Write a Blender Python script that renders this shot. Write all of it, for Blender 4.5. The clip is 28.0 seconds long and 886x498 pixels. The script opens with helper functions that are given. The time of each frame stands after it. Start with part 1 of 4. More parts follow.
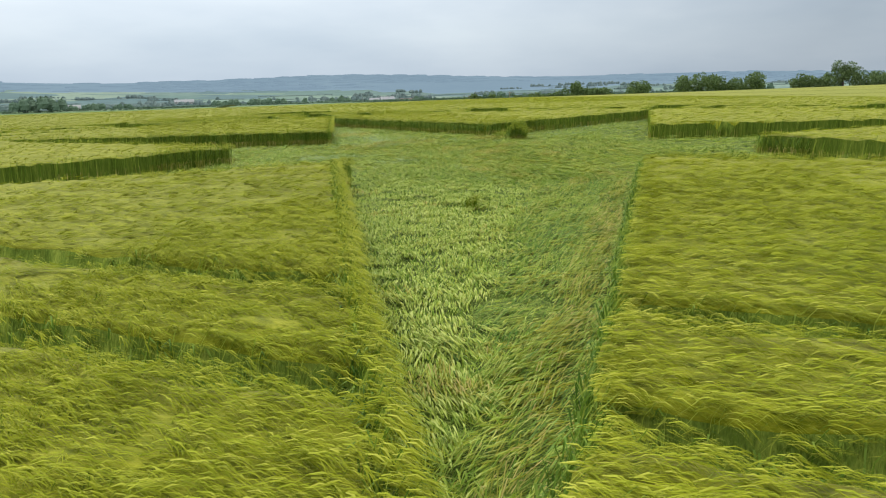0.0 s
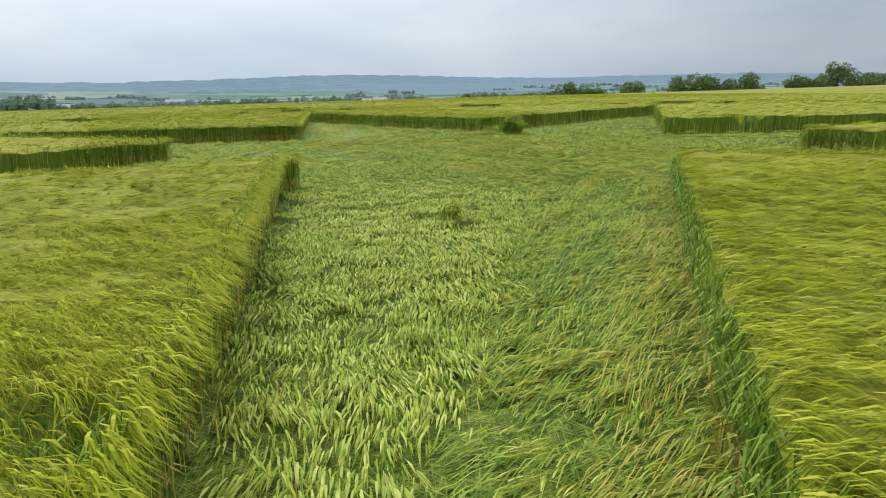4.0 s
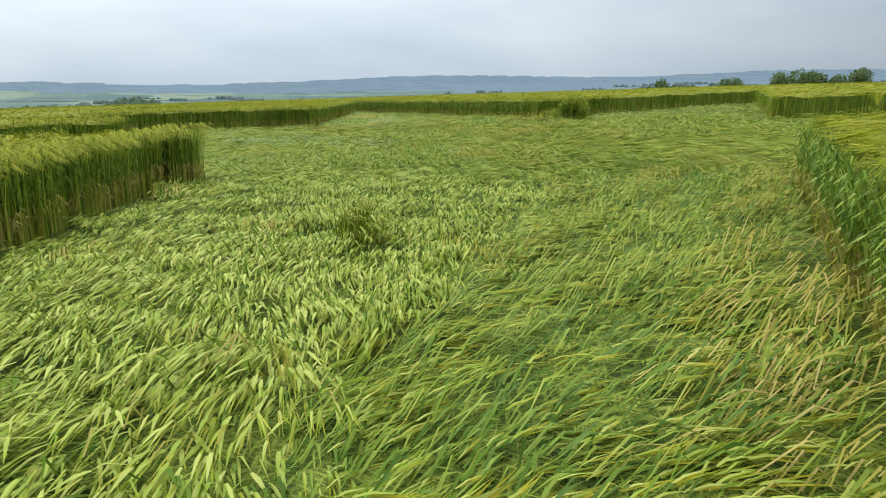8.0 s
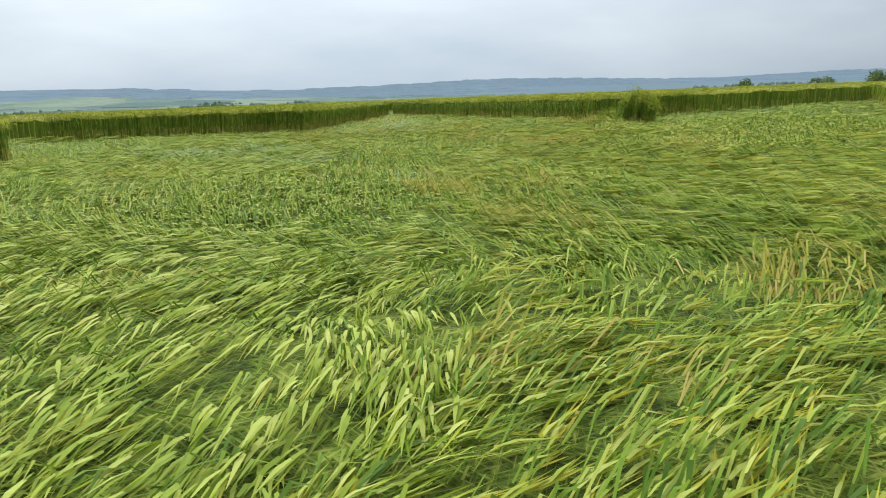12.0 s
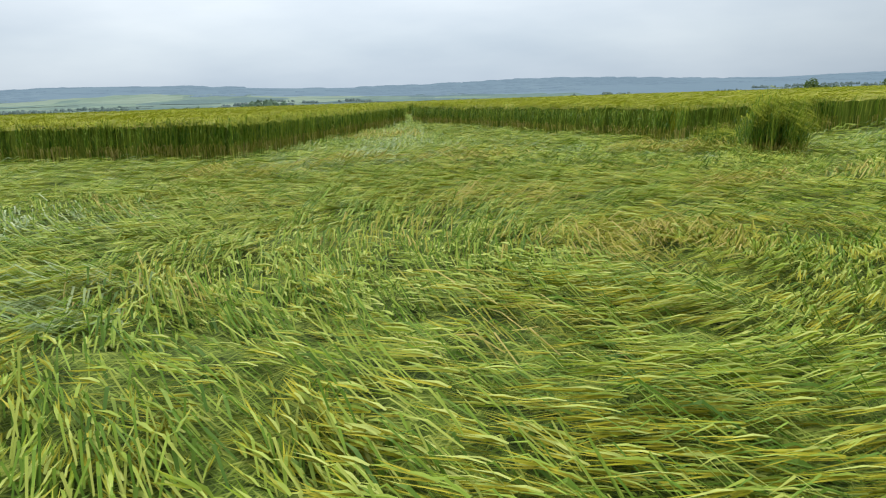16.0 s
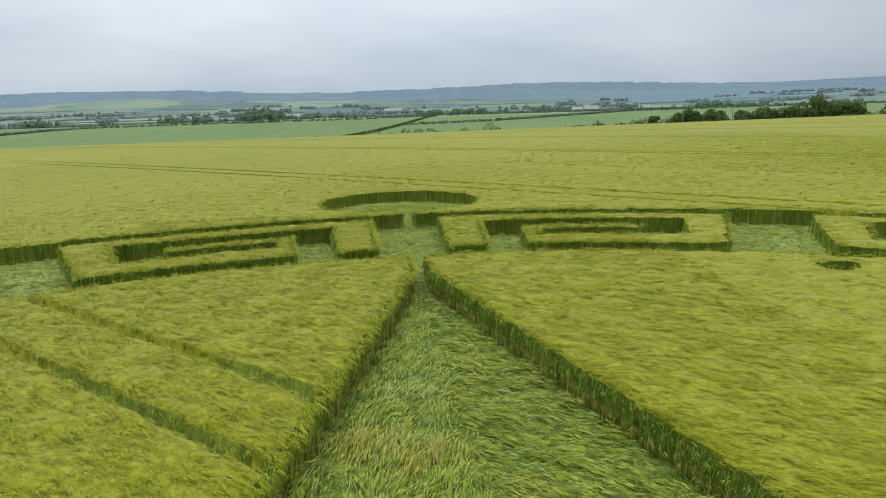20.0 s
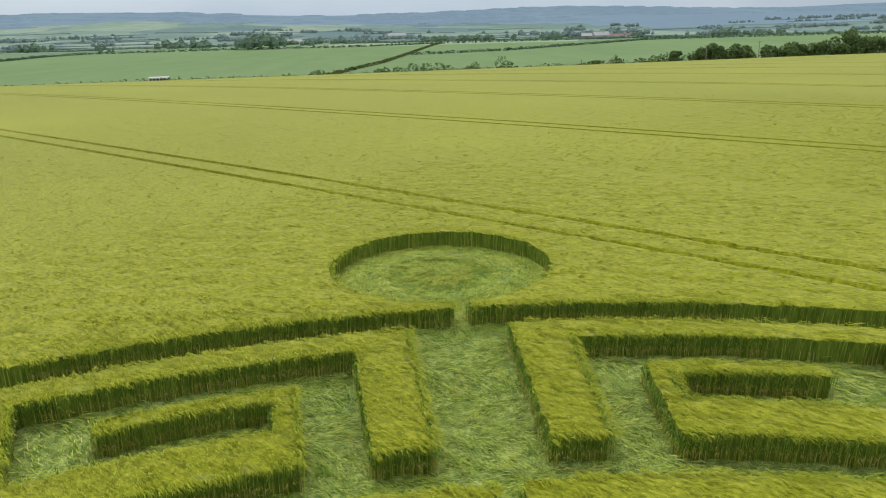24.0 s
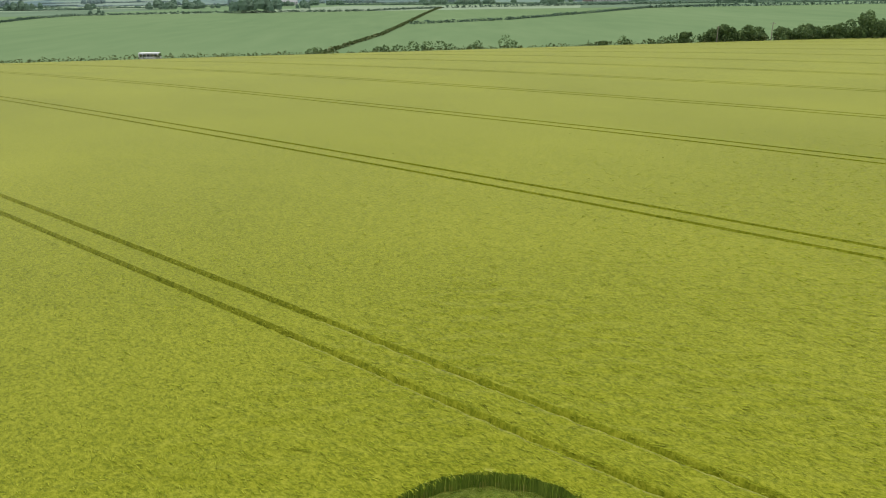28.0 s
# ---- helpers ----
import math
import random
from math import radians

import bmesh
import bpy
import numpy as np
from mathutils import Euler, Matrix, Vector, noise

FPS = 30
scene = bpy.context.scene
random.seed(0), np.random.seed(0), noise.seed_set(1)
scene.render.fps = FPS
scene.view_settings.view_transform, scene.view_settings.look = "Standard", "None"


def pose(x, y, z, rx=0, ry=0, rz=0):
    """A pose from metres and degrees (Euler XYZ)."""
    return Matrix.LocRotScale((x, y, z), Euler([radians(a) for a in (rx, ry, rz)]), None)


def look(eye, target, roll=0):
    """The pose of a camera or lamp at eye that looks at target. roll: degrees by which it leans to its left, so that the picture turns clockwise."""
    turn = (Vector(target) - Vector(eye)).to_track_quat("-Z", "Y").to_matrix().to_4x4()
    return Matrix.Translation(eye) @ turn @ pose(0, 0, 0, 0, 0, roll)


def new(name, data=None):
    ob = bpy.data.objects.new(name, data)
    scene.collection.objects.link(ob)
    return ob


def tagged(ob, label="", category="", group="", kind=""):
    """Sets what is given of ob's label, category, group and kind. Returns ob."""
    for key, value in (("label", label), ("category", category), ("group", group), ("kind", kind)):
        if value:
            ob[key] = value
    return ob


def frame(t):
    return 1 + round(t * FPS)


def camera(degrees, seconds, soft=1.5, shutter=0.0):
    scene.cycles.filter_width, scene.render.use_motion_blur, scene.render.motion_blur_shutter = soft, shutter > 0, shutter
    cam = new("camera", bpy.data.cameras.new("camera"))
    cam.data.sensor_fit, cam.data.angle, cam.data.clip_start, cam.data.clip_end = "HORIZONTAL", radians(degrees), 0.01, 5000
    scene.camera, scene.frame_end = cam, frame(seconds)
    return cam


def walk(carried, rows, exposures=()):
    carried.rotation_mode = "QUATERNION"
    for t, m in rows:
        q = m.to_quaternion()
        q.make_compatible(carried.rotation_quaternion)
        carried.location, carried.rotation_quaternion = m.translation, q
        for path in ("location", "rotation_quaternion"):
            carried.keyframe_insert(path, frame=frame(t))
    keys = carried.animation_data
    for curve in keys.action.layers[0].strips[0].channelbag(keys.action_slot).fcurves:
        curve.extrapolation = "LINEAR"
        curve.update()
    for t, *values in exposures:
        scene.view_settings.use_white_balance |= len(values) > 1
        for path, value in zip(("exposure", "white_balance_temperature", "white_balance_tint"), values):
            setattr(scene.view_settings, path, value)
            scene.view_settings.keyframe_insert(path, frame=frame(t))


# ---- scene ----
cam = camera(63.7, 28.0, soft=1.1)
PATH = [
    (0, (-8.923, -17.528, 2.303), (-8.330, -15.670, 1.860), -1.62),
    (0.5, (-8.847, -17.178, 2.352), (-8.250, -15.322, 1.906), -1.31),
    (1, (-8.728, -16.816, 2.331), (-8.130, -14.960, 1.887), -1.45),
    (1.5, (-8.600, -16.445, 2.284), (-7.995, -14.591, 1.841), -1.49),
    (2, (-8.449, -16.091, 2.196), (-7.836, -14.239, 1.754), -1.61),
    (2.5, (-8.260, -15.656, 2.076), (-7.642, -13.806, 1.635), -1.70),
    (3, (-8.048, -15.205, 2.000), (-7.429, -13.355, 1.560), -1.65),
    (3.5, (-7.807, -14.706, 1.947), (-7.190, -12.856, 1.506), -1.47),
    (5.5, (-6.314, -12.210, 1.288), (-5.709, -10.356, 0.847), -1.50),
    (6, (-5.962, -11.652, 1.145), (-5.384, -9.788, 0.707), -1.60),
    (6.5, (-5.633, -11.162, 1.125), (-5.219, -9.253, 0.695), -1.70),
    (7, (-5.337, -10.738, 1.119), (-4.945, -8.826, 0.686), -1.70),
    (7.5, (-5.069, -10.392, 1.102), (-4.680, -8.478, 0.668), -1.70),
    (8, (-4.784, -10.032, 1.068), (-4.399, -8.118, 0.634), -1.70),
    (8.5, (-4.518, -9.637, 1.042), (-4.148, -7.721, 0.606), -1.70),
    (9, (-4.264, -9.204, 1.035), (-3.918, -7.283, 0.597), -1.50),
    (9.5, (-4.003, -8.679, 1.009), (-3.678, -6.754, 0.575), -1.60),
    (10, (-3.736, -8.134, 0.978), (-3.432, -6.205, 0.549), -1.80),
    (10.5, (-3.438, -7.562, 0.956), (-3.158, -5.628, 0.530), -2.00),
    (11, (-3.182, -6.935, 0.916), (-2.925, -4.997, 0.493), -2.00),
    (11.5, (-2.934, -6.311, 0.875), (-2.719, -4.367, 0.457), -2.20),
    (12, (-2.744, -5.661, 0.854), (-2.557, -3.714, 0.435), -2.20),
    (12.5, (-2.522, -5.063, 0.829), (-2.366, -3.114, 0.412), -2.10),
    (14.5, (-1.502, -1.650, 0.925), (-1.450, 0.305, 0.508), -1.90),
    (16, (-1.374, 0.757, 0.958), (-1.320, 2.712, 0.540), -1.90),
    (17, (-1.433, 2.311, 1.237), (-1.361, 4.266, 0.820), -1.60),
    (17.5, (-1.449, 3.045, 1.943), (-1.372, 5.000, 1.527), -1.04),
    (18, (-1.436, 3.886, 2.747), (-1.362, 5.840, 2.328), -1.27),
    (18.5, (-1.416, 4.735, 3.371), (-1.344, 6.690, 2.957), -1.45),
    (19, (-1.480, 5.622, 3.940), (-1.408, 7.578, 3.531), -1.65),
    (19.5, (-1.581, 6.628, 4.535), (-1.510, 8.585, 4.130), -1.80),
    (20, (-1.637, 7.634, 5.042), (-1.576, 9.591, 4.635), -1.88),
    (20.5, (-1.714, 8.694, 5.473), (-1.664, 10.649, 5.055), -1.94),
    (21, (-1.879, 9.822, 5.954), (-1.834, 11.771, 5.509), -1.88),
    (21.5, (-2.221, 11.165, 6.413), (-2.165, 13.107, 5.936), -1.86),
    (23.5, (-2.864, 16.250, 7.954), (-2.815, 18.164, 7.375), -1.59),
    (24, (-3.012, 17.540, 8.167), (-2.967, 19.447, 7.566), -1.54),
    (24.5, (-3.245, 18.652, 8.570), (-3.197, 20.552, 7.946), -1.42),
    (25, (-3.445, 19.758, 9.084), (-3.394, 21.650, 8.438), -1.44),
    (25.5, (-3.583, 20.831, 9.680), (-3.533, 22.717, 9.016), -1.31),
    (26, (-3.669, 21.902, 10.345), (-3.620, 23.785, 9.671), -1.24),
    (26.5, (-3.792, 22.918, 11.229), (-3.741, 24.796, 10.543), -1.15),
    (27, (-3.881, 23.871, 12.321), (-3.833, 25.746, 11.626), -1.14),
    (27.5, (-3.976, 24.837, 13.424), (-3.928, 26.710, 12.725), -1.08),
    (28, (-4.169, 25.855, 14.570), (-4.114, 27.727, 13.868), -0.83),
]
walk(cam, [(t, look(eye, target, roll)) for t, eye, target, roll in PATH], [(0.0, 0.2), (12.5, 0.2), (17.5, 0.12), (20.5, 0.0), (24.0, 0.08), (28.0, -0.02)])

# ---- light: an overcast sky, brighter overhead, and a veiled sun ahead ----
SUN_AZ, SUN_EL = radians(-18), radians(50)
world = bpy.data.worlds.new("overcast_sky")
scene.world = world
world.use_nodes = True
wn, wl = world.node_tree.nodes, world.node_tree.links
wn.clear()
out = wn.new("ShaderNodeOutputWorld")
geo = wn.new("ShaderNodeTexCoord")
sep = wn.new("ShaderNodeSeparateXYZ")
wl.new(geo.outputs["Generated"], sep.inputs[0])
ramp = wn.new("ShaderNodeValToRGB")
for pos, col in ((0.0, (0.52, 0.61, 0.70)), (0.07, (0.57, 0.66, 0.74)), (0.2, (0.76, 0.83, 0.90)), (0.5, (1.6, 1.6, 1.6)), (1.0, (2.2, 2.18, 2.12))):
    el = ramp.color_ramp.elements.new(pos) if pos not in (0.0, 1.0) else ramp.color_ramp.elements[0 if pos == 0 else -1]
    el.color = (*col, 1)
wl.new(sep.outputs[2], ramp.inputs[0])
stretch = wn.new("ShaderNodeMapping")
stretch.inputs["Scale"].default_value = (1.3, 1.3, 5.0)
wl.new(geo.outputs["Generated"], stretch.inputs[0])
cloud = wn.new("ShaderNodeTexNoise")
cloud.inputs["Scale"].default_value, cloud.inputs["Detail"].default_value = 1.7, 5.0
wl.new(stretch.outputs[0], cloud.inputs["Vector"])
cr = wn.new("ShaderNodeValToRGB")
cr.color_ramp.elements[0].position, cr.color_ramp.elements[0].color = 0.32, (0.80, 0.84, 0.89, 1)
cr.color_ramp.elements[1].position, cr.color_ramp.elements[1].color = 0.66, (1.12, 1.1, 1.08, 1)
wl.new(cloud.outputs["Fac"], cr.inputs[0])
mul = wn.new("ShaderNodeMix")
mul.data_type, mul.blend_type = "RGBA", "MULTIPLY"
mul.inputs["Factor"].default_value = 1.0
wl.new(ramp.outputs[0], mul.inputs[6])
wl.new(cr.outputs[0], mul.inputs[7])
# the cloud is thinner towards the sun
toward = wn.new("ShaderNodeVectorMath")
toward.operation = "DOT_PRODUCT"
toward.inputs[1].default_value = (-0.10, 0.85, 0.52)
wl.new(geo.outputs["Generated"], toward.inputs[0])
thin = wn.new("ShaderNodeMapRange")
thin.inputs[1].default_value, thin.inputs[2].default_value, thin.inputs[3].default_value, thin.inputs[4].default_value = 0.55, 1.0, 0.66, 1.10
wl.new(toward.outputs["Value"], thin.inputs[0])
mul2 = wn.new("ShaderNodeMix")
mul2.data_type, mul2.blend_type = "RGBA", "MULTIPLY"
mul2.inputs["Factor"].default_value = 1.0
wl.new(mul.outputs[2], mul2.inputs[6])
wl.new(thin.outputs[0], mul2.inputs[7])
bg = wn.new("ShaderNodeBackground")
bg.inputs["Strength"].default_value = 1.0
wl.new(mul2.outputs[2], bg.inputs[0])
sky = wn.new("ShaderNodeTexSky")
sky.sky_type, sky.sun_disc = "NISHITA", False
sky.sun_elevation, sky.sun_rotation, sky.dust_density = SUN_EL, SUN_AZ, 3.0
bg2 = wn.new("ShaderNodeBackground")
bg2.inputs["Strength"].default_value = 0.008
wl.new(sky.outputs[0], bg2.inputs[0])
add = wn.new("ShaderNodeAddShader")
wl.new(bg.outputs[0], add.inputs[0])
wl.new(bg2.outputs[0], add.inputs[1])
wl.new(add.outputs[0], out.inputs[0])
sun = new("sun", bpy.data.lights.new("sun", "SUN"))
sun.data.energy, sun.data.angle, sun.data.color = 1.4, radians(14), (1.0, 0.96, 0.88)
sun.matrix_world = look((300 * math.sin(SUN_AZ) * math.cos(SUN_EL), 300 * math.cos(SUN_AZ) * math.cos(SUN_EL), 300 * math.sin(SUN_EL)), (0, 0, 0))


# ---- materials ----
def material(name, stops, scale=3.0, rough=0.7, bump=0.3, fine=40.0, island=0.0, translucent=0.0, stretch=(1, 1, 1), objvar=0.0, spec=0.25, detail=6.0, haze_glow=None, sheen=0.0, lo=0.25, span=0.5):
    """A two-scale noise material: stops are colours along a ramp; island mixes in a change from piece to piece."""
    m = bpy.data.materials.new(name)
    m.use_nodes = True
    n, l = m.node_tree.nodes, m.node_tree.links
    b = n["Principled BSDF"]
    b.inputs["Roughness"].default_value = rough
    b.inputs["Specular IOR Level"].default_value = spec
    b.inputs["Sheen Weight"].default_value, b.inputs["Sheen Roughness"].default_value, b.inputs["Sheen Tint"].default_value = sheen, 0.4, (1.0, 0.95, 0.72, 1)
    tc = n.new("ShaderNodeTexCoord")
    mp = n.new("ShaderNodeMapping")
    mp.inputs["Scale"].default_value = stretch
    l.new(tc.outputs["Object"], mp.inputs[0])
    big = n.new("ShaderNodeTexNoise")
    big.inputs["Scale"].default_value, big.inputs["Detail"].default_value = scale, detail
    l.new(mp.outputs[0], big.inputs["Vector"])
    small = n.new("ShaderNodeTexNoise")
    small.inputs["Scale"].default_value, small.inputs["Detail"].default_value = fine, 3.0
    l.new(mp.outputs[0], small.inputs["Vector"])
    mix = n.new("ShaderNodeMath")
    mix.operation = "MULTIPLY_ADD"
    l.new(small.outputs["Fac"], mix.inputs[0])
    mix.inputs[1].default_value = 0.45
    half = n.new("ShaderNodeMath")
    half.operation = "MULTIPLY"
    half.inputs[1].default_value = 0.55
    l.new(big.outputs["Fac"], half.inputs[0])
    l.new(half.outputs[0], mix.inputs[2])
    value = mix.outputs[0]
    if island or objvar:
        src = n.new("ShaderNodeNewGeometry").outputs["Random Per Island"] if island else n.new("ShaderNodeObjectInfo").outputs["Random"]
        k = island or objvar
        c = n.new("ShaderNodeMapRange")
        c.inputs[3].default_value, c.inputs[4].default_value = -k / 2, k / 2
        l.new(src, c.inputs[0])
        a = n.new("ShaderNodeMath")
        l.new(value, a.inputs[0])
        l.new(c.outputs[0], a.inputs[1])
        value = a.outputs[0]
    r = n.new("ShaderNodeValToRGB")
    r.color_ramp.interpolation = "B_SPLINE" if len(stops) > 3 else "LINEAR"
    while len(r.color_ramp.elements) < len(stops):
        r.color_ramp.elements.new(0.5)
    for i, c in enumerate(stops):
        r.color_ramp.elements[i].position = lo + span * i / max(1, len(stops) - 1)
        r.color_ramp.elements[i].color = (*c, 1)
    l.new(value, r.inputs[0])
    l.new(r.outputs[0], b.inputs["Base Color"])
    # an even glow that stands in for the haze of distance
    if haze_glow:
        b.inputs["Emission Color"].default_value, b.inputs["Emission Strength"].default_value = (*haze_glow, 1), 1.0
    if bump:
        bp = n.new("ShaderNodeBump")
        bp.inputs["Strength"].default_value, bp.inputs["Distance"].default_value = bump, 0.05
        l.new(small.outputs["Fac"], bp.inputs["Height"])
        l.new(bp.outputs[0], b.inputs["Normal"])
    if translucent:
        tr = n.new("ShaderNodeBsdfTranslucent")
        l.new(r.outputs[0], tr.inputs[0])
        ms = n.new("ShaderNodeMixShader")
        ms.inputs[0].default_value = translucent
        l.new(b.outputs[0], ms.inputs[1])
        l.new(tr.outputs[0], ms.inputs[2])
        l.new(ms.outputs[0], n["Material Output"].inputs[0])
    return m


SOIL = material("soil", [(0.10, 0.075, 0.05), (0.17, 0.13, 0.09), (0.24, 0.19, 0.13)], 4, 0.95, 0.6, 60)
EAR = material("barley_ear", [(0.19, 0.235, 0.014), (0.275, 0.325, 0.022), (0.37, 0.40, 0.045), (0.48, 0.48, 0.09)], 0.6, 0.8, 0, 4, island=0.3, translucent=0.2, spec=0.05)
AWN = material("barley_awn", [(0.18, 0.225, 0.009), (0.255, 0.295, 0.013), (0.325, 0.35, 0.024)], 0.35, 0.7, 0, 3, island=0.5, translucent=0.2, spec=0.08, sheen=0.1)
STALK = material("barley_stalk", [(0.105, 0.195, 0.022), (0.215, 0.32, 0.036), (0.38, 0.44, 0.068)], 1.2, 0.7, 0, 6, island=0.45, translucent=0.2, spec=0.05, lo=0.32, span=0.36)
DRY = material("dry_stalk", [(0.24, 0.27, 0.035), (0.36, 0.35, 0.07), (0.48, 0.41, 0.15)], 1.0, 0.75, 0, 6, island=0.5, translucent=0.2, spec=0.04)
LEAF = material("barley_leaf", [(0.07, 0.15, 0.018), (0.155, 0.265, 0.034), (0.28, 0.38, 0.06)], 0.8, 0.55, 0, 5, island=0.45, translucent=0.25, spec=0.14, lo=0.32, span=0.36)
SILVER_LEAF = material("grey_green_leaf", [(0.16, 0.25, 0.085), (0.24, 0.34, 0.125), (0.32, 0.405, 0.18)], 0.8, 0.45, 0, 5, island=0.45, translucent=0.15, spec=0.25, lo=0.32, span=0.36)
LAID_EAR = material("laid_ear", [(0.185, 0.27, 0.03), (0.265, 0.36, 0.05), (0.335, 0.42, 0.08), (0.41, 0.47, 0.125)], 0.5, 0.6, 0, 4, island=0.45, translucent=0.1, spec=0.1, lo=0.32, span=0.36)
LAID_AWN = material("laid_awn", [(0.125, 0.21, 0.014), (0.215, 0.305, 0.02), (0.295, 0.36, 0.034), (0.36, 0.365, 0.055)], 1.1, 0.7, 0, 3, island=0.45, translucent=0.12, spec=0.05, sheen=0.06, lo=0.32, span=0.36)
GOLD_AWN = material("golden_awn", [(0.17, 0.19, 0.011), (0.28, 0.285, 0.019), (0.40, 0.375, 0.04)], 1.1, 0.7, 0, 3, island=0.45, translucent=0.12, spec=0.05, sheen=0.06, lo=0.32, span=0.36)
LAID = material("laid_stalk", [(0.085, 0.175, 0.016), (0.165, 0.28, 0.03), (0.26, 0.365, 0.048), (0.37, 0.42, 0.09)], 0.45, 0.55, 0, 3, island=0.45, translucent=0.12, spec=0.1, lo=0.32, span=0.36)


def straw(name, stops, rough=0.85):
    """Crossing fine strands over gaps painted dark as shade, with broad stains."""
    m = bpy.data.materials.new(name)
    m.use_nodes = True
    n, l = m.node_tree.nodes, m.node_tree.links
    tc = n.new("ShaderNodeTexCoord")
    top = None
    for k, turn in enumerate((0.3, 1.25, 2.3)):
        spin = n.new("ShaderNodeMapping")
        spin.vector_type = "TEXTURE"
        spin.inputs["Rotation"].default_value = (0, 0, turn)
        l.new(tc.outputs["Object"], spin.inputs[0])
        size = n.new("ShaderNodeMapping")
        size.inputs["Scale"].default_value, size.inputs["Location"].default_value = (9.0, 85.0, 3.0), (7.0 * k, 3.0 * k, 0)
        l.new(spin.outputs[0], size.inputs[0])
        t = n.new("ShaderNodeTexNoise")
        t.inputs["Scale"].default_value, t.inputs["Detail"].default_value, t.inputs["Distortion"].default_value = 1.0, 2.0, 0.4
        l.new(size.outputs[0], t.inputs["Vector"])
        if top is None:
            top = t.outputs["Fac"]
        else:
            mx = n.new("ShaderNodeMath")
            mx.operation = "MAXIMUM"
            l.new(top, mx.inputs[0])
            l.new(t.outputs["Fac"], mx.inputs[1])
            top = mx.outputs[0]
    broad = n.new("ShaderNodeTexNoise")
    broad.inputs["Scale"].default_value, broad.inputs["Detail"].default_value = 4.0, 5.0
    l.new(tc.outputs["Object"], broad.inputs["Vector"])
    mix = n.new("ShaderNodeMath")
    mix.operation = "MULTIPLY_ADD"
    mix.inputs[1].default_value = 0.45
    l.new(broad.outputs["Fac"], mix.inputs[0])
    l.new(top, mix.inputs[2])
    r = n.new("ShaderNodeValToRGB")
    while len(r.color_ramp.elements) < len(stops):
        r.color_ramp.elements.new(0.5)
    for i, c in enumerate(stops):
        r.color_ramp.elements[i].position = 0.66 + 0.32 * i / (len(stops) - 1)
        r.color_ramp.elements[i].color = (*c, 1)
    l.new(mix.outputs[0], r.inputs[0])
    b = n["Principled BSDF"]
    b.inputs["Roughness"].default_value, b.inputs["Specular IOR Level"].default_value = rough, 0.05
    b.inputs["Sheen Weight"].default_value, b.inputs["Sheen Roughness"].default_value, b.inputs["Sheen Tint"].default_value = 0.06, 0.4, (1.0, 0.97, 0.8, 1)
    l.new(r.outputs[0], b.inputs["Base Color"])
    bp = n.new("ShaderNodeBump")
    bp.inputs["Strength"].default_value, bp.inputs["Distance"].default_value = 0.8, 0.02
    l.new(top, bp.inputs["Height"])
    l.new(bp.outputs[0], b.inputs["Normal"])
    return m


# the first colour of each is gap shade, the others the strands
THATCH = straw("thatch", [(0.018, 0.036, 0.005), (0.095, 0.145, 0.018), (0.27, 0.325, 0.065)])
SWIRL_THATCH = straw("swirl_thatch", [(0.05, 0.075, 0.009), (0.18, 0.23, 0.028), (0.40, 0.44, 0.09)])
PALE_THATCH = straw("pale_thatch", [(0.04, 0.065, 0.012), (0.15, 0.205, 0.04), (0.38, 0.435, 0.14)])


# ---- the plan of the formation ----
CX, CY = -0.164, 4.818            # centre of the seven-pointed star
PHASE = radians(-4.06)            # turn of its first spike from the y axis, clockwise
R_IN, R_TIP = 8.175, 21.9
TOP = 0.76                        # height of the standing crop
PERIOD = 2 * math.pi / 7
TRAM = radians(-40.63)             # heading of the wheel tracks
TU = np.array((math.cos(TRAM), math.sin(TRAM)))
TV = np.array((-math.sin(TRAM), math.cos(TRAM)))
TRAM_FIRST, TRAM_STEP, TRAM_GAUGE = 9.85, 24.2, 1.85
TRAM_EVEN = np.array([-300.0] + [9.85 + 24.2 * k + e for k in (-1, 0, 1, 2) for e in (-2, 2)] + [500.0])
TRAM_TRUE = TRAM_EVEN + np.array([0.0, -0.49, -0.49, 0.72, 0.72, 0.72, 0.72, 1.39, 1.39, 0])     # the driver's own lines
POND = (-2.59, 40.06, 3.54)         # the small round clearing past the rim
PIT = (8.95, 24.95, 0.42)           # a small pit in the crop
GAP = 1.37                        # half the width of the lanes between the keys
RIM_PATHS = ((30.13, 31.16, -1, 99), (23.38, 24.45, -1, 99), (23.3, 31.16, -1, 2.44),
        (24.4, 28.95, 5.47, 8.2), (27.65, 28.95, 5.47, 19.9), (25.95, 28.95, 16.9, 19.9), (25.95, 27.0, 9.45, 19.9))


def terrain(x, y):
    """Height of the land: level round the formation, falling to the road, a valley, then far hills."""
    x, y = np.asarray(x, float), np.asarray(y, float)
    near = -0.000142 * np.clip(y - 37, 0, 260) ** 2 * (1 - np.clip(x, -250, 250) * 0.0014)
    far = np.interp(y, (0, 297, 520, 760, 1000, 1600, 2200, 2800, 3600, 4600, 9000), (0, -9.6, -11.3, -12.2, -16, -26, -18, -1, 36, 87, 93))
    far = far + np.interp(y, (297, 700, 4600), (0, 0, 1)) * (-0.0105 * np.clip(x, -3500, 3500)) + np.interp(y, (300, 1200, 4600), (0, 2, 16)) * np.sin(x * 0.0023 + y * 0.0011 + 1)
    far = far + np.clip(x, -250, 250) * 0.0125 * np.interp(y, (297, 420), (1, 0))
    far = far + np.interp(y, (2800, 4600), (0, 1)) * np.interp(x / np.maximum(y, 1), (-0.55, -0.26, 0.05, 0.36, 0.6), (4, 4, -8, 6, 3))
    k = np.clip((y - 285) / 20, 0, 1)
    return near * (1 - k) + far * k


